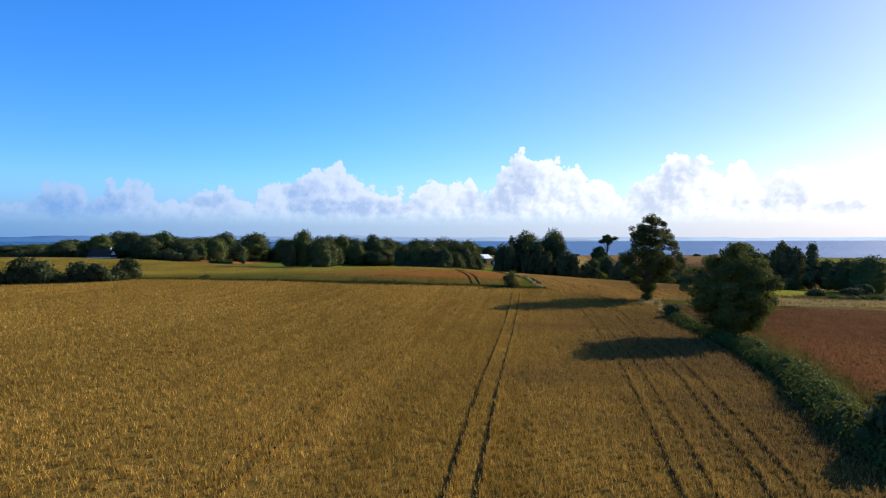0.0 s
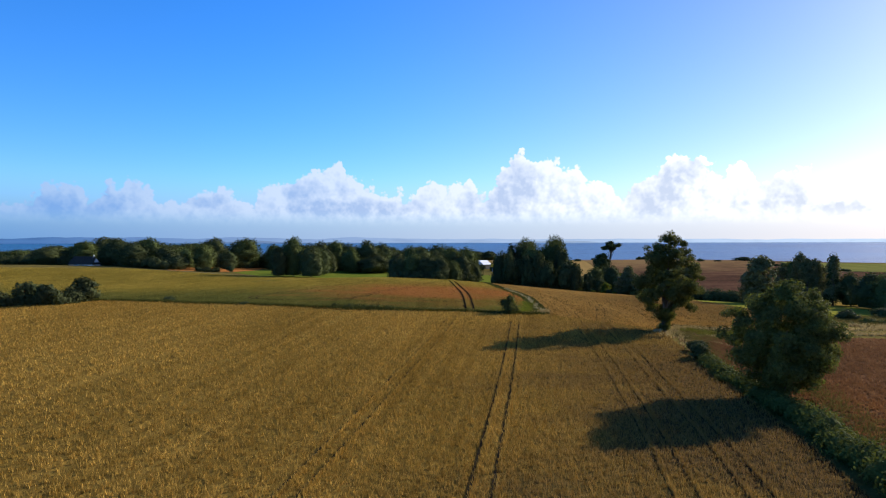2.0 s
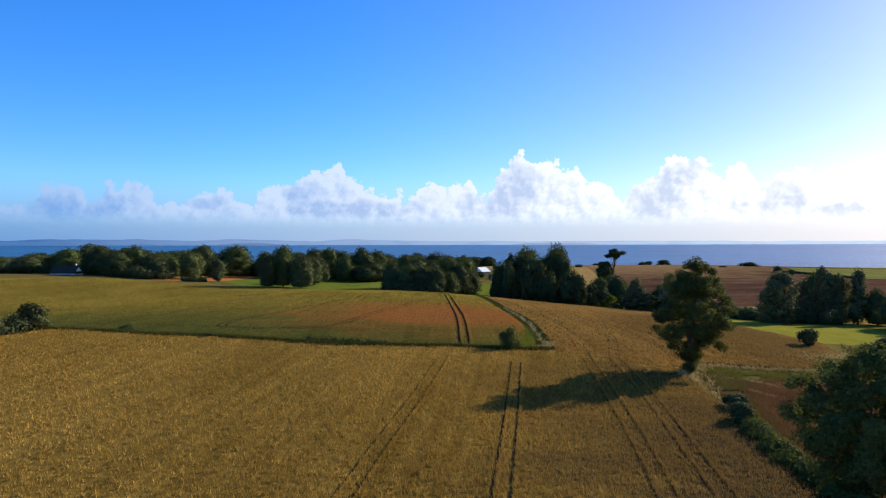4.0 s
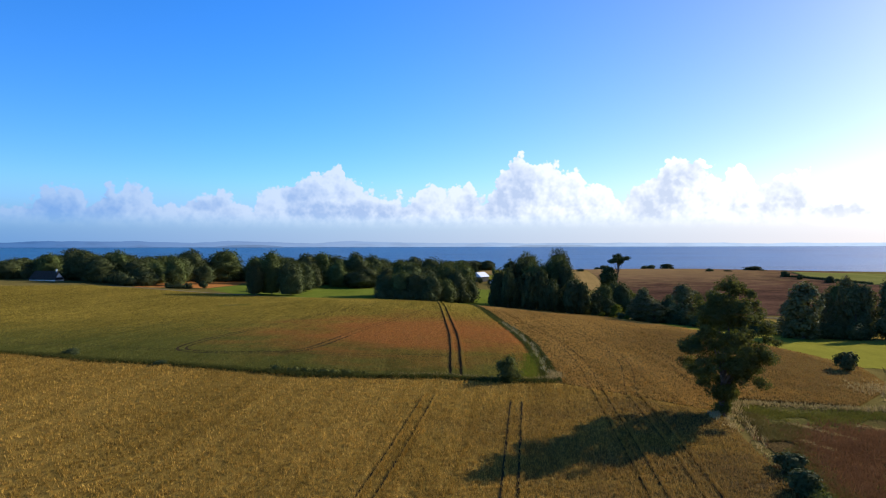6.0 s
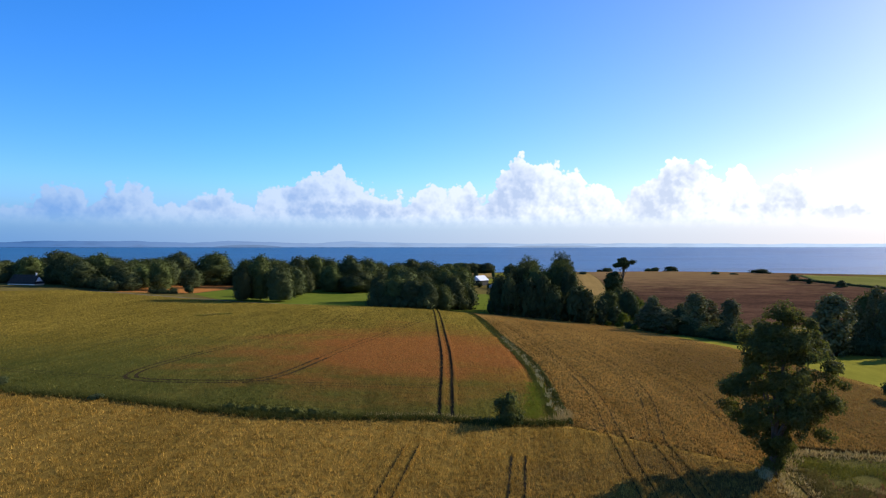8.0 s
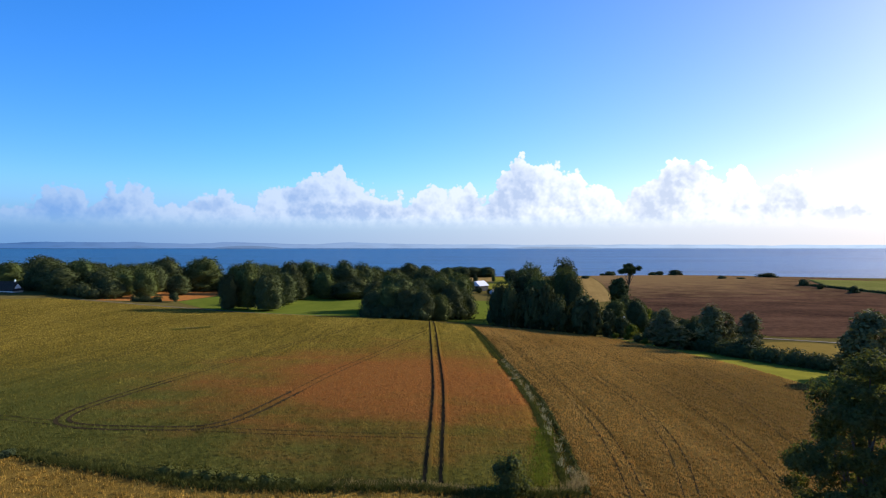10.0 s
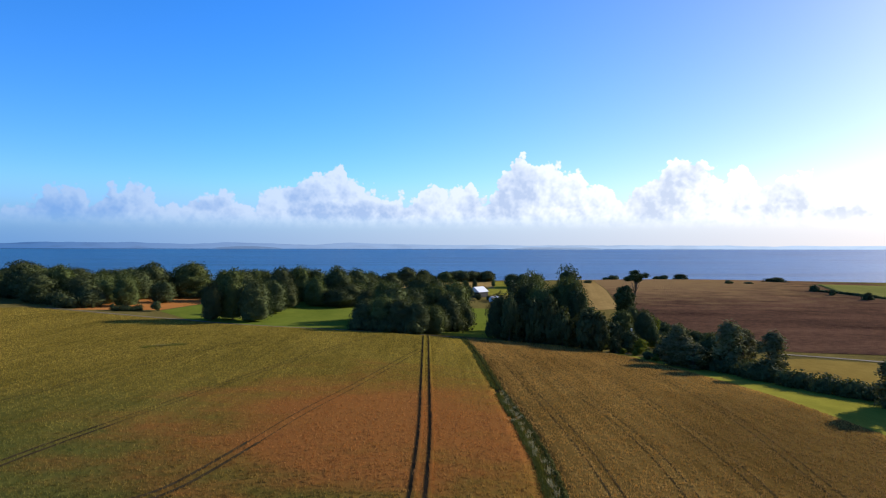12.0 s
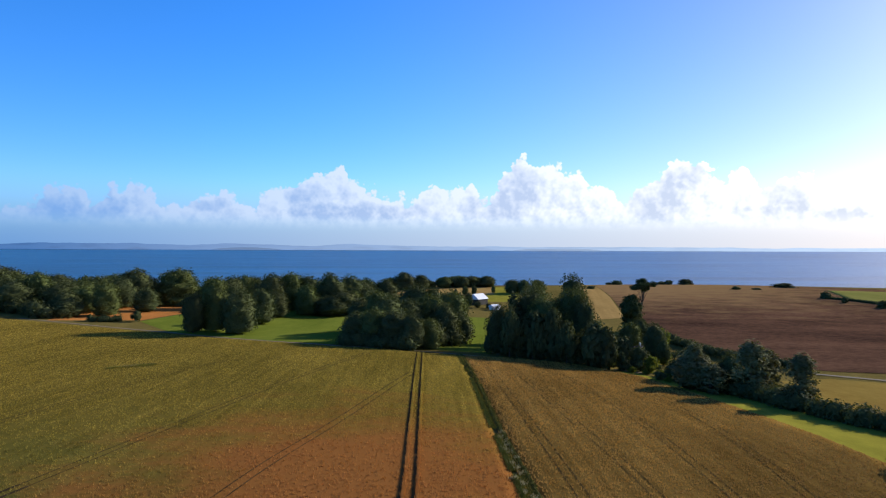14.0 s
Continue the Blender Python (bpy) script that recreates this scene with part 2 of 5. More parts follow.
def rough_material(name, dark, light, scale=1.0, rough=0.85, strength=0.4, specular=0.25, metal=0.0):
    m, t = material(name)
    p = where(t)
    fine, broad = fbm(t, p, 6 * scale, 6.0, 0.65), fbm(t, p, 0.7 * scale, 3.0)
    mixed = calc(t, "ADD", calc(t, "MULTIPLY", spread(t, fine, 0.25, 0.75), 0.5), calc(t, "MULTIPLY", spread(t, broad, 0.3, 0.7), 0.5))
    surface(t, blend(t, mixed, dark, light), rough, fine, strength, 0.05 / scale, metal, specular)
    return m


WHEAT = ((0.34, 0.202, 0.035), (0.78, 0.49, 0.104))
WHEAT_EAST = ((0.3, 0.166, 0.036), (0.64, 0.38, 0.1))
BARLEY = ((0.215, 0.162, 0.024), (0.51, 0.375, 0.066))
POPPY = (0.42, 0.158, 0.045)
PATCH = dict(patch=POPPY, patch_at=(-2, 268, 56, 56))
M_GROUND = field_material("rough_pasture", (0.075, 0.064, 0.018), (0.18, 0.138, 0.042))
# Sheets under the stalks, coloured darker for the shade between them.
M_WHEAT_SHADED_SOIL = field_material("wheat_shaded_lower_stalks", (0.125, 0.078, 0.015), (0.26, 0.163, 0.035), 1.0, rows=0.55, turn=-0.13, patch=(0.06, 0.04, 0.018), patch_at=(38, 95, 34, 105))
M_WHEAT_EAST_SHADED_SOIL = field_material("wheat_shaded_lower_stalks_east", (0.062, 0.037, 0.009), (0.15, 0.093, 0.025), 0.25, rows=0.5, turn=0.03)
M_WHEAT_EAST = stalk_material("ripe_wheat_east", *WHEAT_EAST, share=0.22, vary=0.4, rows=0.5, turn=0.03, patch=(0.28, 0.16, 0.05), patch_at=(96, 250, 48, 85))
# Stalks and sheet turn darker and browner in a broad patch towards the hedge.
M_WHEAT = stalk_material("ripe_wheat", *WHEAT, share=0.24, vary=1.0, rows=0.55, turn=-0.13, patch=(0.235, 0.138, 0.058), patch_at=(38, 95, 34, 105))
SOIL_PATCH = dict(PATCH, patch=(0.2, 0.075, 0.02))
M_BARLEY_SHADED_SOIL = field_material("barley_shaded_lower_stalks", (0.075, 0.058, 0.01), (0.17, 0.124, 0.024), 0.2, rows=0.6, turn=0.02, greener=((0.044, 0.048, 0.01), (0.1, 0.094, 0.02), 272), **SOIL_PATCH)
M_BARLEY = stalk_material("green_barley", *BARLEY, share=0.32, vary=0.35, rows=0.6, turn=0.02, greener=((0.072, 0.078, 0.016), (0.19, 0.175, 0.038), 272), **PATCH)
# Trodden soil kept extra dark: the shade inside the ruts is in its colour.
M_SHADED_SOIL = rough_material("shaded_trodden_soil", (0.022, 0.016, 0.008), (0.06, 0.042, 0.02), 0.4, 1.0, specular=0.0)
M_BROWN = field_material("brown_rape_field", (0.085, 0.042, 0.02), (0.175, 0.09, 0.042), 0.9, drift=0.05)
M_BROWN_STALK = stalk_material("brown_rape_stalks", (0.12, 0.058, 0.026), (0.28, 0.145, 0.06), 0.3, 0.5, drift=0.07, patch=(0.3, 0.135, 0.045), patch_at=(58, 88, 22, 40))
M_HILL = field_material("hill_crop", (0.018, 0.011, 0.01), (0.155, 0.084, 0.048), 1.0, drift=0.02, turn=1.2, grain=0.1, patch=(0.23, 0.14, 0.058), patch_at=(230, 960, 280, 260))
M_STUBBLE = field_material("pale_stubble", (0.2, 0.128, 0.042), (0.34, 0.228, 0.08), 0.4, rows=0.16, turn=-0.17)
M_ORANGE = field_material("orange_bare_field", (0.26, 0.1, 0.025), (0.44, 0.19, 0.055), 0.4)
M_LAWN = field_material("mown_lawn", (0.13, 0.125, 0.018), (0.26, 0.24, 0.036), 0.3, drift=0.06)
M_MEADOW = field_material("green_meadow", (0.07, 0.1, 0.012), (0.155, 0.18, 0.028), 0.4)
M_COAST_GREEN = field_material("coastal_grass", (0.12, 0.125, 0.03), (0.22, 0.215, 0.06), 0.4)
M_HAY = field_material("dry_meadow", (0.15, 0.1, 0.024), (0.28, 0.2, 0.05), 0.5)
M_ROUGH = stalk_material("rough_grass", (0.11, 0.095, 0.022), (0.26, 0.2, 0.055), 0.2)
M_VERGE = field_material("verge_turf", (0.045, 0.032, 0.013), (0.11, 0.074, 0.028), 1.0, drift=0.12, patch=(0.1, 0.09, 0.024), patch_at=(66, 181, 16, 9))
M_SEED = stalk_material("white_seed_heads", (0.34, 0.3, 0.14), (0.58, 0.51, 0.28), 0.2, 0.5)
M_LUSH = stalk_material("yellow_green_grass", (0.13, 0.13, 0.02), (0.32, 0.28, 0.05), 0.2)
M_PALE = stalk_material("bleached_grass", (0.27, 0.2, 0.075), (0.55, 0.42, 0.18), 0.3)
M_NETTLE = leaf_material("bank_weeds", (0.04, 0.05, 0.012), (0.12, 0.13, 0.035))
M_TRACK = rough_material("sandy_track", (0.1, 0.078, 0.042), (0.21, 0.165, 0.1), 0.4, specular=0.03)
M_LEAF = leaf_material("broad_leaves", (0.038, 0.052, 0.024), (0.085, 0.106, 0.04))
M_LEAF_B = leaf_material("lime_leaves", (0.045, 0.066, 0.025), (0.11, 0.138, 0.042))
M_LEAF_NEAR = leaf_material("ash_leaves", (0.044, 0.054, 0.022), (0.13, 0.15, 0.042), 0.28)
M_LEAF_LIGHT = leaf_material("fresh_leaves", (0.05, 0.08, 0.012), (0.14, 0.17, 0.03), 0.35)
M_HEDGE_LEAF = leaf_material("hedge_leaves", (0.036, 0.05, 0.018), (0.125, 0.145, 0.036), 0.2)
M_SILVER_LEAF = leaf_material("silvery_leaves", (0.07, 0.08, 0.036), (0.175, 0.185, 0.08))
M_NEEDLE = leaf_material("dark_needles", (0.03, 0.042, 0.016), (0.07, 0.09, 0.03), 0.15)
M_BARK = rough_material("grey_brown_bark", (0.04, 0.03, 0.02), (0.15, 0.115, 0.08), 2.0, strength=0.8)
M_THATCH = rough_material("weathered_thatch", (0.025, 0.022, 0.018), (0.065, 0.056, 0.046), 1.2, strength=0.8, specular=0.05)
M_LIME = rough_material("white_limewash", (0.66, 0.65, 0.62), (0.82, 0.81, 0.79), 0.6, strength=0.15)
M_BRICK = rough_material("dull_red_brick", (0.16, 0.06, 0.04), (0.3, 0.13, 0.085), 1.5)
M_TIMBER = rough_material("dark_tarred_boards", (0.018, 0.016, 0.014), (0.05, 0.045, 0.04), 1.0)
M_ROOF = rough_material("pale_metal_sheet", (0.55, 0.56, 0.58), (0.7, 0.71, 0.73), 0.3, 0.5, 0.1, 0.5)
M_GLASS = rough_material("dark_window_glass", (0.015, 0.018, 0.022), (0.03, 0.035, 0.04), 0.3, 0.08, 0.02, 0.6)

m, t = material("sea_water")
p = where(t)
waves = calc(t, "ADD", fbm(t, stretch(t, p, 1, 2.6, 1, 0.3), 0.09, 5.0, 0.65), calc(t, "MULTIPLY", fbm(t, stretch(t, p, 1, 3.0, 1, 0.3), 0.02, 3.0), 2.0))
streaks = fbm(t, stretch(t, p, 0.12, 1, 1, 0.06), 0.012, 5.0, 0.6)
surface(t, blend(t, spread(t, streaks, 0.3, 0.72), (0.003, 0.026, 0.05), (0.01, 0.088, 0.17)), 0.36, waves, 0.4, 3.0, specular=0.4)
M_SEA = m


def hazed_land(name, strength):
    """Far land with the haze of many kilometres of bright air painted in as a glowing colour: bluer away from the sun,
    paler towards it.
    """
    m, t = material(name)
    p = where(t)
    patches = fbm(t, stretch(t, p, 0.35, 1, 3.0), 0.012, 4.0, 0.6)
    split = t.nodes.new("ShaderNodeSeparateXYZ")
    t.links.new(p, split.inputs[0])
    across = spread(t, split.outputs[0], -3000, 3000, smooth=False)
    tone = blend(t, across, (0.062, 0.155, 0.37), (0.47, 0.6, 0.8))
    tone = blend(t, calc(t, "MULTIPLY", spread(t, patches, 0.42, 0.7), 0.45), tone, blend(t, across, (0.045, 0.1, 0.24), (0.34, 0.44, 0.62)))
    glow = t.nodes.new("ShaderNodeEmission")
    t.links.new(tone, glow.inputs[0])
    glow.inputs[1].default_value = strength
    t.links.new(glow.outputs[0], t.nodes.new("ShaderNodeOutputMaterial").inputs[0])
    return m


M_FAR, M_ISLET = hazed_land("hazed_shore_backdrop", 0.8), hazed_land("hazed_islet_backdrop", 0.6)


# ---- shared builders ----
rng = np.random.default_rng(7)


def mesh_of(name, verts, faces, mat, smooth=False):
    """A mesh from arrays of places and of equal-sided faces."""
    verts, faces = np.asarray(verts, np.float32), np.asarray(faces, np.int32)
    me = bpy.data.meshes.new(name)
    me.vertices.add(len(verts))
    me.vertices.foreach_set("co", verts.ravel())
    me.loops.add(faces.size)
    me.loops.foreach_set("vertex_index", faces.ravel())
    me.polygons.add(len(faces))
    me.polygons.foreach_set("loop_start", np.arange(0, faces.size, faces.shape[1], dtype=np.int32))
    me.update(calc_edges=True)
    if smooth:
        me.polygons.foreach_set("use_smooth", np.ones(len(faces), bool))
    me.materials.append(mat)
    return me


def part(name, data, parent, label="", at=None):
    """One mesh as a part of a thing, or of a part."""
    ob = new(name, data)
    ob.parent = parent
    if at is not None:
        ob.matrix_basis = at
    return tagged(ob, label)


def box_mesh(name, mat, x0, x1, y0, y1, z0, z1, bevel=0.0):
    bm = bmesh.new()
    bmesh.ops.create_cube(bm, size=1)
    for v in bm.verts:
        v.co = Vector(((x0 + x1) / 2 + v.co.x * (x1 - x0), (y0 + y1) / 2 + v.co.y * (y1 - y0), (z0 + z1) / 2 + v.co.z * (z1 - z0)))
    if bevel:
        bmesh.ops.bevel(bm, geom=bm.edges[:], offset=bevel, segments=1, affect="EDGES")
    me = bpy.data.meshes.new(name)
    bm.to_mesh(me)
    bm.free()
    me.materials.append(mat)
    return me


# ---- lie of the land: x, y, reach and rise of each swell or hollow ----
SWELLS = [(0, -60, 150, 14.5), (0, 120, 110, 0.2), (-60, 240, 90, 8.0), (25, 215, 50, 2.4), (-130, 330, 120, -6.6), (90, 300, 90, 4.2), (100, 450, 90, -5.8), (-20, 400, 80, 10.6), (-110, 520, 90, -0.7), (-260, 560, 110, 2.1), (60, 180, 60, -1.3), (150, 600, 120, -3.3), (250, 480, 110, 6.1), (-50, 700, 170, 5.8), (250, 980, 200, 7.1), (450, 850, 200, 3.0), (80, 1000, 150, -1.6), (10, 890, 100, 5.6), (-250, 800, 200, -3.2), (-300, 250, 200, 22.2), (200, 150, 150, 7.5), (-450, 600, 200, 13.1)]
SHORE, SEA_LEVEL, FAR_LEVEL = 1080, -34, -15


def land(x, y):
    """Height of the crop tops over the plan."""
    x, y = np.asarray(x, float), np.asarray(y, float)
    shore = 1 / (1 + np.exp(-np.clip((y - SHORE - 0.06 * x) / 28, -60, 60)))
    z = np.full(np.broadcast(x, y).shape, -21.5)
    for cx, cy, reach, rise_by in SWELLS:
        z = z + rise_by * np.exp(-((x - cx) ** 2 + (y - cy) ** 2) / (2 * reach * reach))
    return z * (1 - shore) - 48 * shore


def soil(x, y):
    return land(x, y) - 0.5


def grid_faces(nu, nv):
    a = (np.arange(nv - 1)[:, None] * nu + np.arange(nu - 1)[None]).ravel()
    return np.stack([a, a + 1, a + nu + 1, a + nu], 1)


def along(line, n):
    """n places evenly spread along a line of corners."""
    line = np.asarray(line, float)
    run = np.r_[0, np.cumsum(np.hypot(*np.diff(line, axis=0).T))]
    s = np.linspace(0, run[-1], n)
    return np.stack([np.interp(s, run, line[:, 0]), np.interp(s, run, line[:, 1])], 1)


def plot_mesh(name, mat, near, far, left, right, step, lift, skirt=0.0):
    """A piece of land between four border lines, laid on the swells."""
    def length(line):
        return np.hypot(*np.diff(np.asarray(line, float), axis=0).T).sum()
    nu, nv = int(max(length(near), length(far)) / step) + 2, int(max(length(left), length(right)) / step) + 2
    b, f, l, r = along(near, nu), along(far, nu), along(left, nv), along(right, nv)
    u, v = np.linspace(0, 1, nu)[None, :, None], np.linspace(0, 1, nv)[:, None, None]
    xy = (1 - v) * b + v * f + (1 - u) * l[:, None] + u * r[:, None] - ((1 - u) * (1 - v) * b[0] + u * (1 - v) * b[-1] + (1 - u) * v * f[0] + u * v * f[-1])
    if skirt:
        xy = np.pad(xy, ((1, 1), (1, 1), (0, 0)), mode="edge")
    z = land(xy[..., 0], xy[..., 1]) + lift
    if skirt:
        z[0], z[-1], z[:, 0], z[:, -1] = z[0] - skirt, z[-1] - skirt, z[:, 0] - skirt, z[:, -1] - skirt
    verts = np.concatenate([xy, z[..., None]], -1).reshape(-1, 3)
    return mesh_of(name, verts, grid_faces(xy.shape[1], xy.shape[0]), mat, True)


def plot(name, mat, near, far, left, right, step, lift, label, skirt=0.0, category="field"):
    return tagged(new(name, plot_mesh(name, mat, near, far, left, right, step, lift, skirt)), label, category, kind="structure")


def inside(px, py, poly):
    poly = np.asarray(poly, float)
    hit = np.zeros(len(px), bool)
    for (x0, y0), (x1, y1) in zip(poly, np.roll(poly, -1, 0)):
        cross = (y0 > py) != (y1 > py)
        hit ^= cross & (px < (x1 - x0) * (py - y0) / (y1 - y0 + 1e-12) + x0)
    return hit


def off_line(px, py, line):
    """Distance of places from a line of corners."""
    best = np.full(len(px), 1e9)
    for (x0, y0), (x1, y1) in zip(line[:-1], line[1:]):
        dx, dy = x1 - x0, y1 - y0
        s = np.clip(((px - x0) * dx + (py - y0) * dy) / (dx * dx + dy * dy), 0, 1)
        best = np.minimum(best, np.hypot(px - x0 - s * dx, py - y0 - s * dy))
    return best


def sidestep(line, d):
    """The line moved d to its right."""
    line = np.asarray(line, float)
    way_on = np.gradient(line, axis=0)
    way_on /= np.hypot(*way_on.T)[:, None]
    return line + d * np.stack([way_on[:, 1], -way_on[:, 0]], 1)


def tufts_mesh(name, mat, px, py, base, height, width, lean=0.36, blades=4):
    """Blades that fan out of each place: slim leaning triangles."""
    n = len(px)
    px, py, base = np.repeat(px, blades), np.repeat(py, blades), np.repeat(base, blades)
    n *= blades
    height, width = height * rng.uniform(0.65, 1.2, n), width * rng.uniform(0.6, 1.3, n)
    turn, tilt = rng.uniform(0, 2 * np.pi, n), rng.uniform(0, 2 * np.pi, n)
    px, py = px + rng.normal(0, 0.12, n), py + rng.normal(0, 0.12, n)
    cx, cy = np.cos(turn) * width / 2, np.sin(turn) * width / 2
    tx, ty = np.cos(tilt) * lean * height, np.sin(tilt) * lean * height
    verts = np.stack([np.stack([px - cx, py - cy, base], 1), np.stack([px + cx * 0.6, py + cy * 0.6, base], 1), np.stack([px + tx + cx * .4, py + ty + cy * .4, base + height], 1)], 1)
    return mesh_of(name, verts.reshape(-1, 3), np.arange(3 * n).reshape(-1, 3), mat)


def sow(area, box, heart, peak, reach, tracks=(), clear=0.3, least=0.0):
    """Random places in an area, densest along a heart line, thinning out smoothly, none of them in a wheel track."""
    x0, x1, y0, y1 = box
    n = int((x1 - x0) * (y1 - y0) * peak)
    px, py = rng.uniform(x0, x1, n), rng.uniform(y0, y1, n)
    dense = np.maximum(np.exp(-off_line(px, py, heart) / reach), least)
    keep = rng.uniform(0, 1, n) < dense
    px, py, dense = px[keep], py[keep], dense[keep]
    keep = inside(px, py, area)
    px, py, dense = px[keep], py[keep], dense[keep]
    thin = np.array([noise.fractal(Vector((x * 0.09, y * 0.045, 4.4)), 0.8, 2.0, 4) for x, y in zip(px, py)])
    free = rng.uniform(-0.1, 1.1, len(px)) < 1.15 - 0.5 * np.clip(thin - 0.15, 0, 1)
    for line, share in tracks:
        free &= off_line(px, py, line) > clear * share * rng.uniform(0.75, 1.25, len(px))
    return px[free], py[free], dense[free]


def ribbon_mesh(name, mat, line, width, lift):
    """A narrow strip along a line, laid on the swells."""
    line = along(line, max(3, int(np.hypot(*np.diff(np.asarray(line, float), axis=0).T).sum() / 1.5)))
    rows = np.stack([sidestep(line, -width / 2), line, sidestep(line, width / 2)], 1)
    z = land(rows[..., 0], rows[..., 1]) + lift
    z[:, 1] -= 0.02
    return mesh_of(name, np.concatenate([rows, z[..., None]], -1).reshape(-1, 3), grid_faces(3, len(line)), mat, True)


# ---- ground, water and the far shore ----
def steps(inner0, inner1, step, outer0, outer1):
    mid = np.arange(inner0, inner1 + step, step)
    grow = np.cumsum(step * 1.25 ** np.arange(1, 40))
    return np.r_[np.maximum(outer0, inner0 - grow[inner0 - grow > outer0])[::-1], mid, (mid[-1] + grow)[mid[-1] + grow < outer1]]


gx, gy = steps(-560, 640, 8, -4600, 4600), steps(-180, 1240, 8, -4600, 1800)
wide_x, wide_y = np.meshgrid(gx, gy)
verts = np.stack([wide_x, wide_y, soil(wide_x, wide_y)], -1).reshape(-1, 3)
tagged(new("ground", mesh_of("ground", verts, grid_faces(len(gx), len(gy)), M_GROUND, True)), "rolling farmland of rough dry grass above the sea", "ground", kind="structure")
reach = np.linspace(-4800, 4800, 97)
sea_x, sea_y = np.meshgrid(reach, np.linspace(600, 4850, 60))
verts = np.stack([sea_x, sea_y, SEA_LEVEL + 20 * np.clip((sea_y - 1300) / 3500, 0, 1)], -1).reshape(-1, 3)
tagged(new("water", mesh_of("water", verts, grid_faces(97, 60), M_SEA, True)), "calm blue sea beyond the fields", "sea", kind="structure")


def shore_strip(name, label, x0, x1, y, height, rough, seed, ends=0.0, mat=M_FAR):
    """A far ridge of low hills standing in the sea, with depth behind its crest."""
    xs = np.linspace(x0, x1, int((x1 - x0) / 12) + 2)
    tops = np.array([noise.fractal(Vector((x / 420, seed, 0)), 0.9, 2.1, 6) for x in xs])
    tops = height(xs) * (1 + rough * tops)
    if ends:
        tops *= np.clip(np.minimum(xs - x0, x1 - xs) / ends, 0, 1) ** 0.5
    tops = np.maximum(tops, 0.5)
    front, back = np.full_like(xs, y), np.full_like(xs, y + 60)
    verts = np.stack([np.stack([xs, front, np.full_like(xs, FAR_LEVEL - 1)], 1), np.stack([xs, front + 25, FAR_LEVEL + tops], 1), np.stack([xs, back, np.full_like(xs, FAR_LEVEL - 1)], 1)], 1)
    verts = np.swapaxes(verts, 0, 1).reshape(-1, 3)
    tagged(new(name, mesh_of(name, verts, grid_faces(len(xs), 3), mat)), label, "far shore", kind="structure")


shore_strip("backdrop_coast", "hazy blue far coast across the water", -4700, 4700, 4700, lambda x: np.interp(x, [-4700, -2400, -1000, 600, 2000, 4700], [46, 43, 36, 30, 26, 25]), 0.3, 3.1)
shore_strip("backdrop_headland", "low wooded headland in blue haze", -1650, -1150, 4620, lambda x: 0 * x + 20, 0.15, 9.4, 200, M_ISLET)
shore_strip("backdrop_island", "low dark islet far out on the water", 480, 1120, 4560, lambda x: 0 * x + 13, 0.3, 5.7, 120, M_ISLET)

# ---- fields ----
DITCH = [(-400, 300), (-180, 243), (-103, 223.5), (-77, 211.8), (-58, 206.8), (-42, 201), (-27, 196), (-13, 195.7), (1, 197), (11, 195.2), (23, 197)]
DITCH_UP = [(23, 197), (24.5, 242), (23.9, 267), (22.1, 310), (20.8, 346), (18, 420), (17, 446)]
HEDGE_EDGE = [(10, -150), (24, 40), (27.6, 60), (33.6, 82), (37.6, 100), (40.6, 120), (44.8, 147), (50, 182)]
EAST_EDGE = [(50, 182), (57, 193), (82, 192.5), (104, 214), (114, 240), (110, 270), (109, 295), (108.2, 320), (104.9, 348), (101, 380), (98.5, 400), (94, 428), (81, 445), (64, 460)]
FAR_EDGE = [(-249, 520), (-205, 512), (-141, 497), (-90, 474), (-40, 449), (-2, 440), (17, 446)]
plot("wheat_field", M_WHEAT_SHADED_SOIL, [(-400, -150), (10, -150)], DITCH + [(50, 182)], [(-400, -150), (-400, 300)], HEDGE_EDGE, 3.0, -0.2, "ripe golden wheat field with wheel tracks", 0.4)
plot("wheat_field_2", M_WHEAT_EAST_SHADED_SOIL, [(23, 197), (50, 182)], [(17, 446), (40, 455), (64, 460)], DITCH_UP, EAST_EDGE, 3.0, -0.2, "ripe brownish gold wheat field sloping to a garden", 0.4)
plot("barley_field", M_BARLEY_SHADED_SOIL, [(-400, 302), (-180, 245)] + [(x, y + 1.6) for x, y in DITCH[2:-1]] + [(21.4, 198.4)], FAR_EDGE[:-1] + [(15.4, 445)], [(-400, 302), (-330, 420), (-249, 520)], [(21.4, 198.4)] + [(x - 1.1, y) for x, y in DITCH_UP[1:]], 3.0, -0.2, "green barley field with a reddish weedy patch", 0.4)
plot("brown_field", M_BROWN, [(24, -150), (330, -150)], [(80, 174), (98, 188), (125, 190), (180, 196), (340, 210)], [(24, -150), (38, 20), (36.5, 60), (43, 92), (50, 120), (60, 150), (80, 174)], [(330, -150), (340, 210)], 3.0, -0.3, "dark reddish brown rape field", 0.3)
plot("hill_field", M_HILL, [(150, 560), (165, 470), (184, 445), (215, 430), (420, 380)], [(204.2, 985), (260, 1015), (420, 1000), (560, 960)], [(150, 560), (153.2, 650), (179.2, 800), (204.2, 985)], [(420, 380), (560, 960)], 8.0, -0.36, "purple brown crop on the hill above the sea")
plot("stubble_field", M_STUBBLE, [(118, 640), (152, 655)], [(176, 985), (203, 985)], [(118, 640), (176, 985)], [(152, 655), (178, 800), (203, 985)], 8.0, -0.35, "pale tan stubble field with faint rows")
plot("far_stubble_field", M_STUBBLE, [(-110, 800), (60, 800)], [(-110, 985), (75, 985)], [(-110, 800), (-110, 985)], [(60, 800), (75, 985)], 8.0, -0.35, "pale tan field behind the wood")
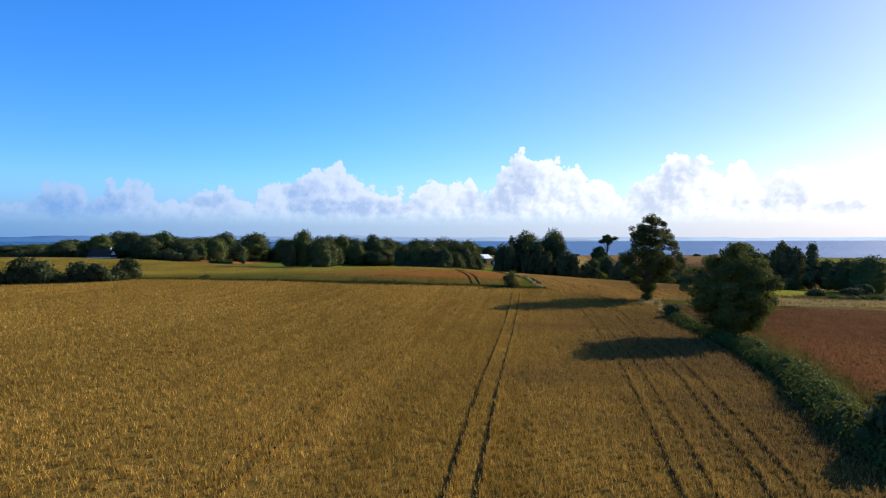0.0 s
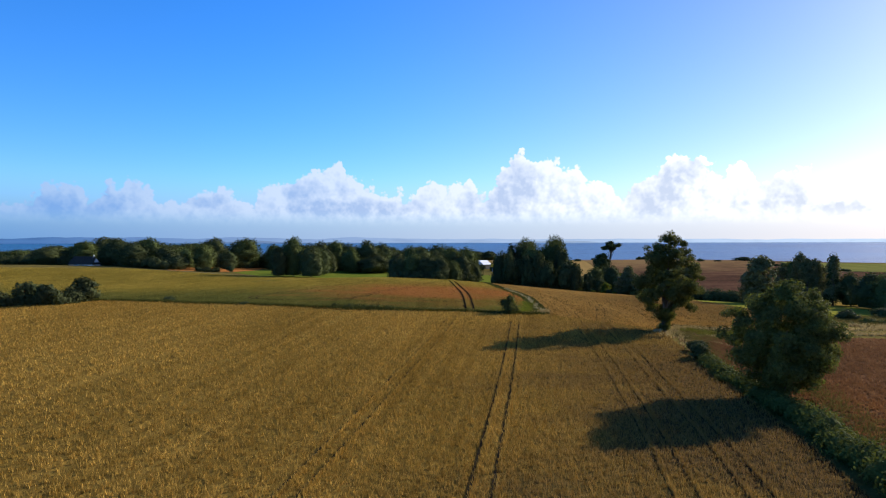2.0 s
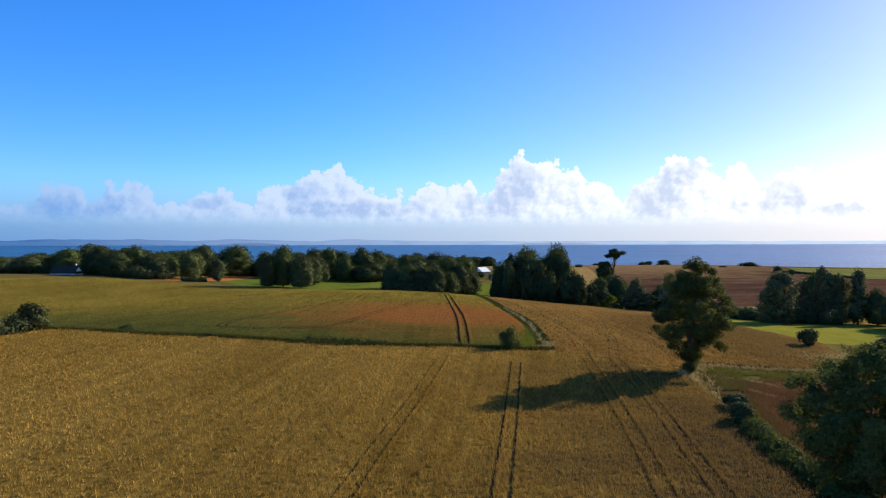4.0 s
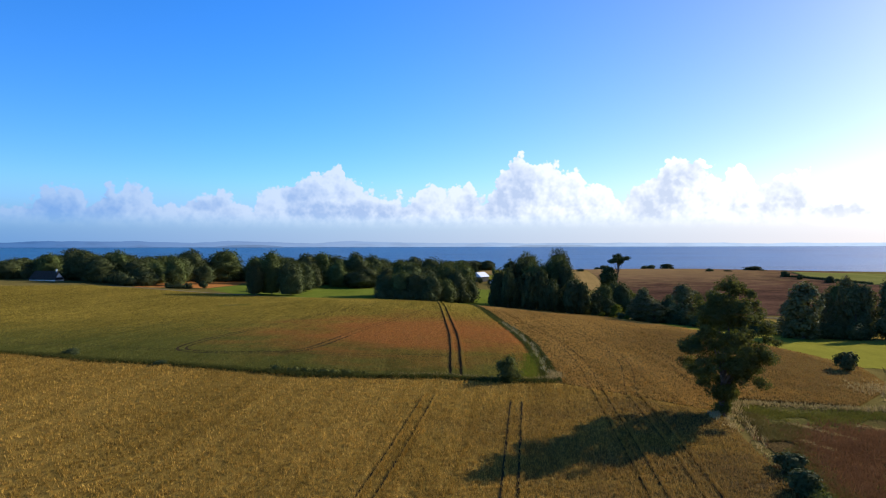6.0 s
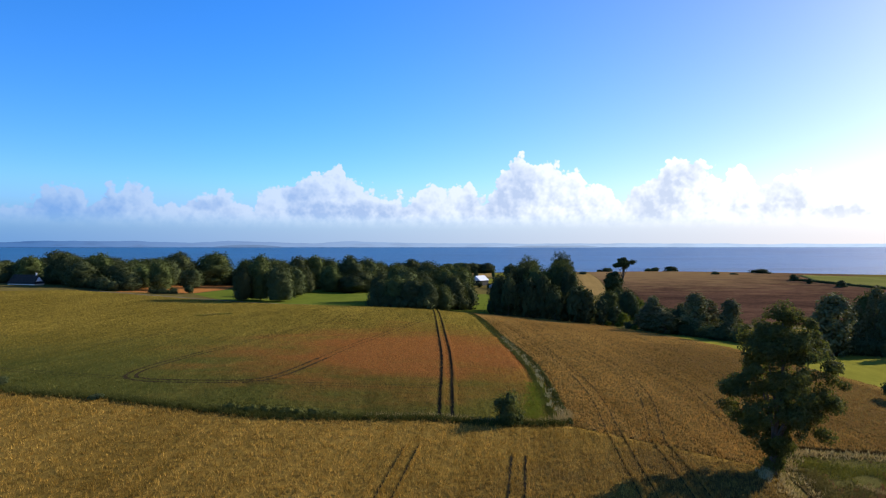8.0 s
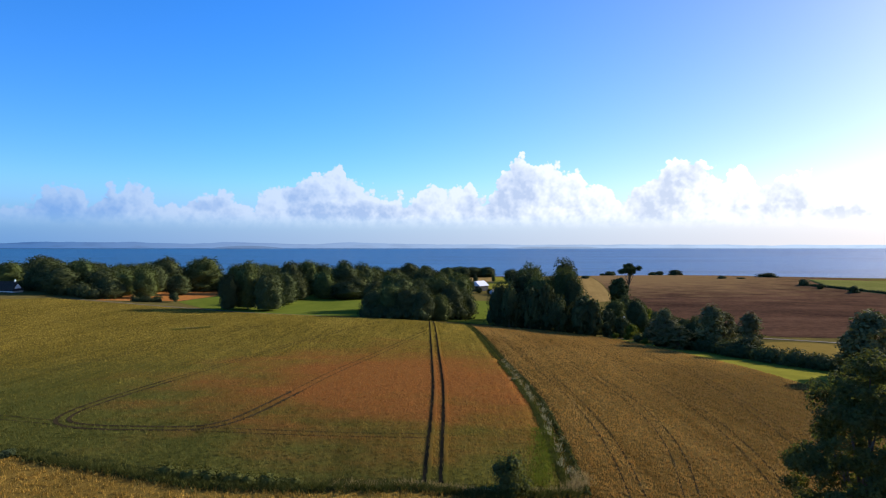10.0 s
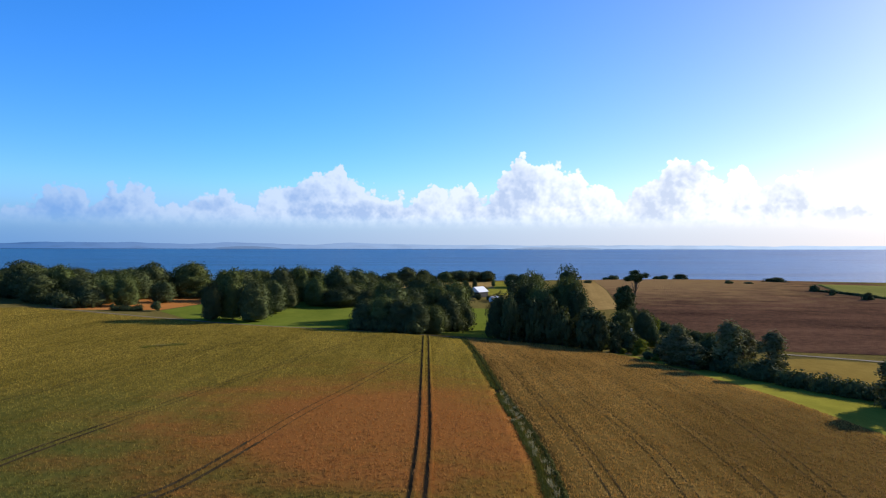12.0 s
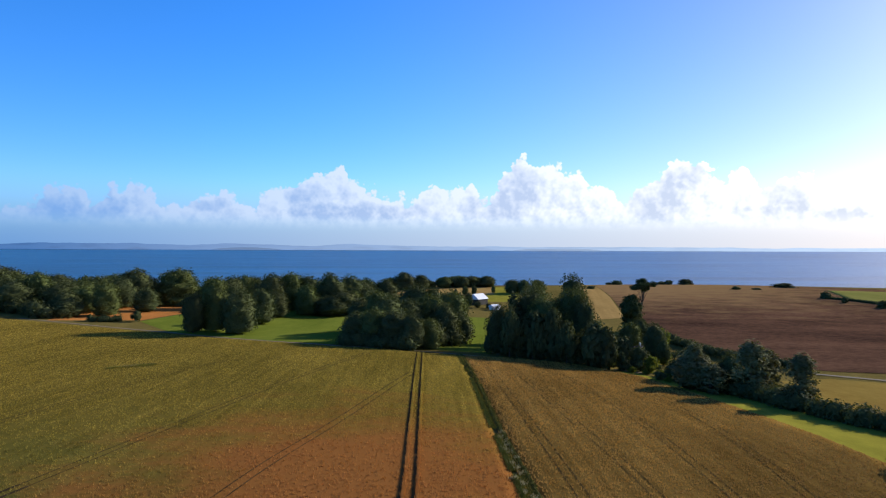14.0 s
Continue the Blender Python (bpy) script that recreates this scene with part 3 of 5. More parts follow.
plot("orange_field", M_ORANGE, [(-222, 524), (-178, 548)], [(-262, 690), (-190, 700)], [(-222, 524), (-262, 690)], [(-178, 548), (-172, 600), (-190, 700)], 5.0, -0.42, "bare orange soil field between trees")
plot("green_meadow", M_MEADOW, [(-176, 542), (-140, 503), (-90, 480), (-38, 462)], [(-165, 655), (-40, 655)], [(-176, 542), (-165, 655)], [(-38, 462), (-40, 655)], 5.0, -0.42, "bright green meadow among tall trees")
plot("orchard_lawn", M_MEADOW, [(-4, 462), (34, 470)], [(0, 640), (50, 640)], [(-4, 462), (0, 640)], [(34, 470), (50, 640)], 5.0, -0.42, "shaded green lawn leading to a barn")
plot("far_green_field", M_LAWN, [(45, 742), (78, 745)], [(70, 900), (104, 930)], [(45, 742), (70, 900)], [(78, 745), (104, 930)], 6.0, -0.4, "sunlit green grass on the slope behind the barn")
plot("lawn", M_LAWN, [(118, 232), (150, 236), (190, 262)], [(83, 447), (95, 440)], EAST_EDGE[4:-1], [(190, 262), (178, 316), (143, 322), (134, 334), (124, 356), (118, 382), (111, 402), (95, 440)], 4.0, -0.42, "mown yellow green lawn strip beside the wheat")
plot("dry_meadow", M_HAY, [(152, 300), (200, 330)], [(152, 425), (175, 428), (205, 405)], [(152, 300), (142, 345), (140, 380), (152, 425)], [(200, 330), (205, 405)], 5.0, -0.42, "dry yellow brown meadow below the hill")
plot("hill_green_field", M_COAST_GREEN, [(424, 700), (640, 640)], [(460, 905), (640, 905)], [(424, 700), (410, 780), (460, 905)], [(640, 640), (640, 905)], 9.0, -0.2, "light green field on the coastal slope", 0.2)
plot("rough_verge", M_VERGE, [(44, 110), (50, 118)], [(57, 191), (98, 190.5)], [(44, 110), (48, 148), (52, 180), (57, 191)], [(50, 118), (60.5, 150), (81, 175), (98, 190.5)], 3.0, -0.4, "greenish verge of tangled grass by a tall tree")
tagged(new("road", ribbon_mesh("road", M_TRACK, [(168, 446), (178, 437), (200, 415), (260, 385), (420, 350)], 3.2, -0.28)), "narrow earthy country lane below the hill", "road", kind="structure")
tagged(new("farm_track", ribbon_mesh("farm_track", M_TRACK, [(-240, 527), (-141, 503), (-88, 479), (-40, 455.5), (0, 451), (33, 452.5), (70, 466)], 3.0, -0.4)), "sandy farm track along the field's end", "track", kind="structure")
tagged(new("garden_path", ribbon_mesh("garden_path", M_TRACK, [(88, 448), (105, 437), (118, 440), (128, 452)], 2.2, -0.4)), "pale path through the garden", "path", kind="structure")

# Wheel tracks: middle lines of the pairs.
WHEAT_TRACKS = [[(-30, -150), (-18.7, -60), (-5.4, 43.6), (-1.7, 72.4), (6.2, 125), (14, 181.5)],
                [(-46, -140), (-21, 48), (-11.3, 118), (-9.6, 131), (-6.5, 149), (-1.5, 184)],
                [(-6, -40), (9.6, 43), (11.8, 53), (18.1, 86), (23, 118), (26.8, 146), (31, 193)],
                [(8, 10), (17.5, 52), (25.2, 88), (29.6, 120), (35.2, 160), (37.5, 192)]]
EAST_TRACKS = [[(31, 193), (33.8, 217), (34.3, 240), (33.6, 268), (31, 318), (28, 380), (26, 448)], [(37.5, 192), (45.2, 221), (47.4, 250), (46.6, 280), (42.4, 325), (38, 390), (36, 452)],
               [(53, 196), (58.6, 226), (61.8, 262), (62, 333), (58, 390), (52, 455)], [(66, 208), (73, 244), (82.5, 318), (81, 370), (72, 445)]]
BARLEY_TRACKS = [[(3.6, 199), (4.2, 252), (2.9, 297), (-0.7, 427), (-1, 438)],
                 [(-60.3, 262), (-64.5, 243), (-66, 232), (-64, 225), (-57, 222), (-46.4, 221.3), (-37, 221), (-32.5, 226), (-30, 235), (-27, 250)],
                 [(-22, 424), (-31, 380), (-40.4, 346), (-53.8, 292), (-60.3, 262)], [(-27, 250), (-23, 274), (-14.5, 307), (-1.5, 372)],
                 [(-99.2, 278), (-96.4, 300), (-91.7, 332), (-80, 380), (-66, 404)],
                 [(-140, 250), (-110, 241), (-80, 230), (-64, 225)], [(-38, 221), (-27.4, 219.6), (-12, 218.4), (2, 219)]]


def rounded(line):
    """The line with its corners cut off, three times over."""
    line = np.asarray(line, float)
    for _ in range(3):
        a, b = line[:-1] * 0.75 + line[1:] * 0.25, line[:-1] * 0.25 + line[1:] * 0.75
        line = np.concatenate([line[:1], np.stack([a, b], 1).reshape(-1, 2), line[-1:]])
    return line


def wheel_tracks(pairs, gauge, width, label, share=1.0):
    ruts = []
    for pair in pairs:
        pair = along(rounded(pair), 70)
        for d in (-gauge / 2, gauge / 2):
            rut = sidestep(pair, d)
            ruts.append((rut, share))
            tagged(new("wheel_rut", ribbon_mesh("wheel_rut", M_SHADED_SOIL, rut, width, -0.12)), label, "wheel track", kind="structure")
    return ruts


wheat_ruts = wheel_tracks(WHEAT_TRACKS[:1], 2.0, 0.36, "dark wheel rut pressed into ripe wheat") + wheel_tracks(WHEAT_TRACKS[1:2], 2.0, 0.26, "faint wheel rut in ripe wheat", 0.8) + wheel_tracks(WHEAT_TRACKS[2:], 2.2, 0.11, "faint wheel rut in ripe wheat", 0.36)
east_ruts = wheel_tracks(EAST_TRACKS, 2.2, 0.2, "faint wheel rut in ripe wheat", 0.6)
barley_ruts = wheel_tracks(BARLEY_TRACKS[:1], 2.3, 0.62, "deep dark wheel rut in barley") + wheel_tracks(BARLEY_TRACKS[1:2], 2.1, 0.75, "dark wheel rut in barley", 0.8) + wheel_tracks(BARLEY_TRACKS[2:], 2.1, 0.27, "faint wheel rut in barley", 0.4)


def crop(name, mat, label, area, box, heart, peak, reach, ruts, height, blade, clear, lift=-0.2, coarser=0.33, fade=0.2, least=0.0, blades=4):
    """Standing stalks, finer and denser along the heart line."""
    px, py, dense = sow(area, box, heart, peak, reach, ruts, clear, least)
    tagged(new(name, tufts_mesh(name, mat, px, py, land(px, py) + lift, np.repeat(height * dense ** fade, blades), np.repeat(blade * dense ** -coarser, blades), blades=blades)), label, "crop", kind="stuff")


wheat_area = [(-400, -150), (10, -150)] + HEDGE_EDGE[1:] + DITCH[::-1]
east_area = DITCH_UP + [(40, 455), (64, 460)] + EAST_EDGE[::-1]
barley_area = [(x, y + 1.6) for x, y in DITCH] + [(x - 1.2, y) for x, y in DITCH_UP] + FAR_EDGE[::-1] + [(-330, 420)]
WHEAT_LABEL, EAST_LABEL, BARLEY_LABEL = "ripe golden wheat standing in the field", "ripe wheat on the slope towards the garden", "green and reddish barley standing in the field"
crop("wheat_stalks", M_WHEAT, WHEAT_LABEL, wheat_area, (-250, 50, 8, 285), [(-6, 45), (12, 110), (16, 150)], 10.0, 50, wheat_ruts, 0.46, 0.078, 0.27, coarser=0.3, fade=0.0, least=0.26)
crop("wheat_stalks", M_WHEAT_EAST, EAST_LABEL, east_area, (15, 118, 180, 462), [(24, 190), (60, 190)], 6.5, 50, east_ruts, 0.4, 0.1, 0.13, coarser=0.25, fade=0.0, least=0.3)
crop("barley_stalks", M_BARLEY, BARLEY_LABEL, barley_area, (-340, 26, 190, 530), [(-45, 205), (10, 200), (20, 200)], 6.5, 50, barley_ruts, 0.38, 0.12, 0.5, coarser=0.28, fade=0.0, least=0.2, blades=3)


def rut_edges(name, mat, label, ruts, aside, per_metre, height):
    """Taller stalks that lean in over the ruts."""
    px, py = [], []
    for rut, _ in ruts:
        for d in (aside,):
            line = sidestep(rut, d)
            n = int(np.hypot(*np.diff(line, axis=0).T).sum() * per_metre)
            mid, pick = along(line, 600), rng.integers(0, 600, n)
            px.append(mid[pick, 0] + rng.normal(0, 0.06, n))
            py.append(mid[pick, 1] + rng.normal(0, 0.2, n))
    px, py = np.concatenate(px), np.concatenate(py)
    tagged(new(name, tufts_mesh(name, mat, px, py, land(px, py) - 0.2, height, 0.16, 0.3, 3)), label, "crop", kind="stuff")


rut_edges("barley_stalks", M_BARLEY, "barley standing beside the wheel ruts", barley_ruts[:2], 0.58, 16, 0.7)
rut_edges("wheat_stalks", M_WHEAT, "wheat standing beside the wheel ruts", wheat_ruts, 0.32, 8, 0.5)


# ---- trees, bushes and hedges ----
def tube(points, radii, sides=7):
    """A tapered limb along a few places, as vertices and four-sided faces."""
    points = np.asarray(points, float)
    ahead = np.gradient(points, axis=0)
    ahead /= np.linalg.norm(ahead, axis=1)[:, None]
    side = np.cross(ahead, (0.31, 0.95, 0.05))
    side /= np.linalg.norm(side, axis=1)[:, None]
    up = np.cross(side, ahead)
    a = np.linspace(0, 2 * np.pi, sides, endpoint=False)
    ring = side[:, None] * np.cos(a)[None, :, None] + up[:, None] * np.sin(a)[None, :, None]
    verts = (points[:, None] + ring * np.asarray(radii)[:, None, None]).reshape(-1, 3)
    i, j = np.meshgrid(np.arange(len(points) - 1), np.arange(sides), indexing="ij")
    k = (j + 1) % sides
    return verts, np.stack([i * sides + j, i * sides + k, (i + 1) * sides + k, (i + 1) * sides + j], -1).reshape(-1, 4)


def joined(pieces):
    verts, faces, n = [], [], 0
    for v, f in pieces:
        verts.append(v)
        faces.append(np.asarray(f) + n)
        n += len(v)
    return np.concatenate(verts), np.concatenate(faces)


def leaves(blobs, count, size, gen, low=0.5, soft=1.3, spread_out=True):
    """Small leaf sprays scattered through the outer part of the clumps (x, y, z, across, high)."""
    blobs = np.asarray(blobs, float)
    share = blobs[:, 3] ** 2
    pick = gen.choice(len(blobs), count, p=share / share.sum())
    d = gen.normal(size=(count, 3))
    d /= np.linalg.norm(d, axis=1)[:, None]
    r = gen.uniform(low, soft, count) ** 0.7
    c = blobs[pick]
    where_to = c[:, :3] + d * r[:, None] * c[:, [3, 3, 4]]
    out = where_to - np.average(blobs[:, :3], axis=0, weights=share) if spread_out else d
    out = out / np.maximum(np.linalg.norm(out, axis=1)[:, None], 0.1)
    n = d * 0.55 + out * 0.5 + gen.normal(size=(count, 3)) * 0.42 + (0, 0, 0.2)
    n /= np.linalg.norm(n, axis=1)[:, None]
    u = np.cross(n, gen.normal(size=(count, 3)))
    u /= np.linalg.norm(u, axis=1)[:, None]
    v = np.cross(n, u)
    s = size * gen.uniform(0.5, 1.35, count)[:, None]
    u, v = u * s, v * s * 0.62
    droop = np.stack([np.zeros(count), np.zeros(count), -0.25 * s[:, 0]], 1)
    verts = np.stack([where_to - u, where_to - v * 0.9, where_to + u + droop, where_to + v], 1).reshape(-1, 3)
    return verts, np.arange(4 * count).reshape(-1, 4)


def core(blobs, scale=0.62):
    """Dark inner mass of each clump, a rough eight-sided ball."""
    out = []
    for x, y, z, across, high in blobs:
        rows, cols = 4, 6
        a, b = np.meshgrid(np.linspace(0, 2 * np.pi, cols, endpoint=False), np.linspace(0.25, np.pi - 0.25, rows))
        v = np.stack([np.cos(a) * np.sin(b), np.sin(a) * np.sin(b), np.cos(b)], -1).reshape(-1, 3) * rng.uniform(0.8, 1.1, (rows * cols, 1))
        i, j = np.meshgrid(np.arange(rows - 1), np.arange(cols), indexing="ij")
        k = (j + 1) % cols
        out.append((np.array((x, y, z)) + v * scale * np.array((across, across, high)), np.stack([i * cols + j, i * cols + k, (i + 1) * cols + k, (i + 1) * cols + j], -1).reshape(-1, 4)))
    return out


def clumps(shape, height, radius, gen):
    """Leaf clumps of a crown of one habit."""
    out = []
    if shape == "round":
        for n in range(64):
            f = (n + 0.5) / 64
            wide = radius * max(0.05, 1 - abs((f - 0.48) / 0.56) ** 2.6) ** 0.5 * gen.uniform(0.82, 1.0)
            s = radius * gen.uniform(0.17, 0.32)
            a, r = 2.399 * n + gen.uniform(-0.4, 0.4), max(0.0, wide - s * 0.6) * gen.uniform(0.35, 1.0) ** 0.5
            out.append((r * math.cos(a), r * math.sin(a), height * (0.05 + 0.93 * f) - s * 0.5, s, s * gen.uniform(0.75, 1.0)))
    elif shape == "lofty":
        for n in range(62):
            f = gen.uniform(0.1, 0.96)
            wide = radius * max(0.12, 1 - abs((f - 0.5) / 0.52) ** 2.4) ** 0.6 * gen.uniform(0.8, 1.05)
            s = radius * gen.uniform(0.24, 0.42)
            a, r = gen.uniform(0, 2 * math.pi), max(0.0, wide - 0.4 * s) * gen.uniform(0.25, 1.0) ** 0.6
            out.append((r * math.cos(a), r * math.sin(a), height * f - s * 0.3, s, s * gen.uniform(0.75, 1.05)))
    elif shape == "tall":
        for n in range(26):
            f = gen.uniform(0.1, 0.95)
            wide = radius * min(1, (1.02 - f) * 2.2) * 0.75
            a, r = gen.uniform(0, 2 * math.pi), wide * gen.uniform(0.2, 1.0)
            s = radius * gen.uniform(0.32, 0.5)
            out.append((r * math.cos(a), r * math.sin(a), height * f - s * 0.3, s, s * gen.uniform(1.1, 1.7)))
    elif shape == "cone":
        for n in range(24):
            f = gen.uniform(0.08, 0.97)
            wide = radius * (1.02 - f) * 0.8
            a = gen.uniform(0, 2 * math.pi)
            s = radius * (0.2 + 0.36 * (1 - f))
            out.append((wide * math.cos(a), wide * math.sin(a), height * f, s, s * 0.7))
    elif shape == "bush":
        for n in range(16):
            a, r = gen.uniform(0, 2 * math.pi), radius * gen.uniform(0.0, 0.68)
            s = radius * gen.uniform(0.32, 0.46)
            top = height * (1 - 0.45 * (r / radius) ** 2)
            z = gen.uniform(0.15, 1.0) * max(top - s * 0.8, 0.1) + 0.1 * height
            out.append((r * math.cos(a), r * math.sin(a), z, s, min(s, height * 0.45)))
    elif shape == "umbrella":
        for n in range(26):
            a, r = gen.uniform(0, 2 * math.pi), radius * gen.uniform(0.1, 0.85)
            s = radius * gen.uniform(0.2, 0.36)
            out.append((r * math.cos(a), r * math.sin(a), height * gen.uniform(0.78, 0.95) - 0.08 * height * r / radius, s, s * 0.6))
    return out


def shell(shape, height, radius, count, size, gen):
    """A full crown: leaf sprays over a lumpy dome, and the dense inside of it."""
    start = Vector(gen.uniform(0, 90, 3))
    heights = (0.0, 0.06, 0.16, 0.32, 0.5, 0.68, 0.82, 0.92, 0.98, 1.0)
    widths = (0.72, 0.84, 0.95, 1.0, 0.99, 0.9, 0.74, 0.52, 0.26, 0.06) if shape == "round" else (0.4, 0.62, 0.85, 1.0, 1.0, 0.96, 0.84, 0.62, 0.36, 0.08)

    def surface_at(f, a):
        wide = np.interp(f, heights, widths) * radius
        out = np.empty(len(f))
        for k in range(len(f)):
            q = Vector((wide[k] * math.cos(a[k]), wide[k] * math.sin(a[k]), f[k] * height * 0.8)) / radius
            out[k] = 0.78 + 0.34 * noise.noise(q * 1.1 + start) + 0.62 * (0.4 - abs(noise.noise(q * 2.1 + start))) + 0.5 * (0.3 - abs(noise.noise(q * 4.6 + start)))
        return np.stack([wide * out * np.cos(a), wide * out * np.sin(a), height * (0.05 + 0.93 * f) * (0.72 + 0.28 * out)], 1)

    f, a = gen.uniform(0, 1, count) ** 0.85, gen.uniform(0, 2 * math.pi, count)
    spots = surface_at(f, a)
    beside = surface_at(f, a + 0.12)
    above = surface_at(np.minimum(f + 0.04, 1.04), a)
    face = np.cross(beside - spots, above - spots)
    face /= np.maximum(np.linalg.norm(face, axis=1)[:, None], 1e-6)
    spots = spots + face * gen.uniform(-0.1, 0.1, count)[:, None] * radius + gen.normal(0, 0.035 * radius, (count, 3))
    n = face * 0.75 + gen.normal(size=(count, 3)) * 0.6 + (0, 0, 0.1)
    n /= np.linalg.norm(n, axis=1)[:, None]
    u = np.cross(n, gen.normal(size=(count, 3)))
    u /= np.linalg.norm(u, axis=1)[:, None]
    v = np.cross(n, u)
    s = size * gen.uniform(0.5, 1.35, count)[:, None]
    verts = np.stack([spots - u * s, spots - v * s * 0.6, spots + u * s, spots + v * s * 0.6], 1).reshape(-1, 3)
    rings, sides = 15, 18
    ca, cf = np.meshgrid(np.linspace(0, 2 * math.pi, sides, endpoint=False), np.linspace(0, 1, rings))
    inner = surface_at(cf.ravel(), ca.ravel())
    inner *= (0.88, 0.88, 0.94)
    i, j = np.meshgrid(np.arange(rings - 1), np.arange(sides), indexing="ij")
    k = (j + 1) % sides
    return [(verts, np.arange(4 * count).reshape(-1, 4)), (inner, np.stack([i * sides + j, i * sides + k, (i + 1) * sides + k, (i + 1) * sides + j], -1).reshape(-1, 4))]


def build_tree(name, shape, height, radius, leaf, count, size, seed, label, category="tree", lean=(0, 0), trunk_share=0.022, blobs=None, heart=0.6, whole=False):
    """A tree at the origin: a trunk with limbs, and a crown of small leaf sprays."""
    gen = np.random.default_rng(seed)
    blobs = clumps(shape, height, radius, gen) if blobs is None else blobs
    thing = tagged(new(name), label, category)
    thick = max(0.12, height * trunk_share)
    fork = height * (0.8 if shape in ("cone", "umbrella", "tall") else 0.55)
    bend = gen.normal(0, 0.02 * height, (5, 2)) * np.linspace(0, 1, 5)[:, None]
    stem = [(bx + lean[0] * f, by + lean[1] * f, fork * f) for (bx, by), f in zip(bend, np.linspace(0, 1, 5))]
    stem[0] = (0, 0, -0.6)
    blobs = [(b[0] + lean[0] * min(1, b[2] / fork), b[1] + lean[1] * min(1, b[2] / fork), *b[2:]) for b in blobs]
    pieces = [tube(stem, thick * np.array((1.35, 0.9, 0.75, 0.6, 0.35)), 8)]
    for b in sorted(blobs, key=lambda b: -b[3])[:14]:
        f = min(0.92, max(0.25, (b[2] / height) * 0.75))
        start = np.array((np.interp(f, np.linspace(0, 1, 5), [s[0] for s in stem]), np.interp(f, np.linspace(0, 1, 5), [s[1] for s in stem]), fork * f))
        end = np.array(b[:3])
        pieces.append(tube([start, start * 0.5 + end * 0.5 + (0, 0, 0.06 * height), end], thick * np.array((0.42, 0.26, 0.08)), 5))
    part("trunk", mesh_of("trunk", *joined(pieces), M_BARK, True), thing, "grey brown bark")
    full = shell(shape, height, radius, count, size, gen) if whole else None
    part("crown", mesh_of("crown", *joined(full or [leaves(blobs, count, size, gen)] + (core(blobs, heart) if heart else [])), leaf), thing)
    return thing


def at_place(x, y, height, radius, model_height, model_radius, turn=0.0, sink=0.0):
    """The pose that puts a model of one size at a spot of the land, at another size."""
    sx, sz = radius / model_radius, height / model_height
    return Matrix.Translation((x, y, float(soil(x, y)) - sink)) @ Matrix.Rotation(turn, 4, "Z") @ Matrix.Diagonal((sx, sx, sz, 1))


def plant(spots, models, group, label=None, category=None, fuller=1.25, least=0.0, sunk=0.0):
    """Copies of the models, in turn, at the spots (x, y, height, radius)."""
    for n, (x, y, height, radius) in enumerate(spots):
        ob, mh, mr = models[n % len(models)]
        made = copy_thing(ob, at_place(x, y, height, max(radius * fuller, least * height), mh, mr, 2.399 * n, sunk * height))
        tagged(made, label or "", category or "", group)


def settle(thing, x, y, turn=0.0):
    thing.matrix_basis = Matrix.Translation((x, y, float(soil(x, y)))) @ Matrix.Rotation(turn, 4, "Z")
    return thing


# The two tall trees at the hedge.
def big_crown(height, radius, seed, heights, widths, gaps, count=170):
    """Many small clumps inside an uneven outline of half widths over the height, with gaps at its edge."""
    gen, out = np.random.default_rng(seed), []
    while len(out) < count:
        f, a = gen.uniform(heights[0], 0.98), gen.uniform(0, 2 * math.pi)
        full = float(np.interp(f, heights, widths))
        if gen.uniform(0, 1) > full + 0.12:
            continue
        lobe = 1 + gaps * math.sin(3 * a + 9 * f) * math.sin(13 * f + 2 * a)
        s = radius * gen.uniform(0.07, 0.155)
        r = max(0.0, radius * full * lobe - s * 0.6) * gen.uniform(0.06, 1.0) ** 0.5
        out.append((r * math.cos(a), r * math.sin(a), height * f - 0.4 * s, s, s * gen.uniform(0.6, 0.95)))
    return out


ASH = big_crown(24.6, 8.9, 5, (0.05, 0.13, 0.2, 0.27, 0.36, 0.52, 0.68, 0.84, 0.93, 1.0), (0.12, 0.2, 0.34, 0.8, 0.94, 1.0, 0.88, 0.66, 0.42, 0.12), 0.13, 260)
MAPLE = big_crown(18.0, 8.7, 8, (0.08, 0.14, 0.25, 0.4, 0.55, 0.7, 0.82, 0.92, 1.0), (0.2, 0.36, 0.66, 0.88, 1.0, 0.9, 0.66, 0.42, 0.15), 0.14, 270)
settle(build_tree("ash_tree", "round", 24, 7.6, M_LEAF_NEAR, 60000, 0.19, 41, "tall dark green ash tree at the wheat's edge", blobs=ASH, heart=0.32, lean=(1.6, 0)), 50.2, 181.0)
settle(build_tree("maple_tree", "round", 17, 9, M_LEAF_NEAR, 60000, 0.19, 43, "broad dark green maple tree in the hedge", blobs=MAPLE, heart=0.34), 45.2, 116.5)
settle(build_tree("hawthorn_bush", "bush", 5.0, 3.4, M_LEAF_NEAR, 2600, 0.2, 44, "small round dark bush at the field corner", "bush"), 14, 197.5)

# Models for the woods, kept among the far trees.
def model(name, shape, height, radius, leaf, count, size, seed, label, x, y, category="tree", **more):
    ob = build_tree(name, shape, height, radius, leaf, count, size, seed, label, category, **more)
    settle(ob, x, y)
    return ob, height, radius


ROUND = [model("tree", "round", 24, 9.5, M_LEAF, 3000, 0.48, 51, "dark green broadleaf tree in the wood", -290, 622, whole=True),
         model("tree", "round", 22, 8.5, M_LEAF_B, 3000, 0.46, 52, "dark green broadleaf tree in the wood", -265, 642, whole=True),
         model("tree", "round", 27, 9.0, M_LEAF, 3000, 0.5, 53, "dark green broadleaf tree in the wood", -77, 642, whole=True)]
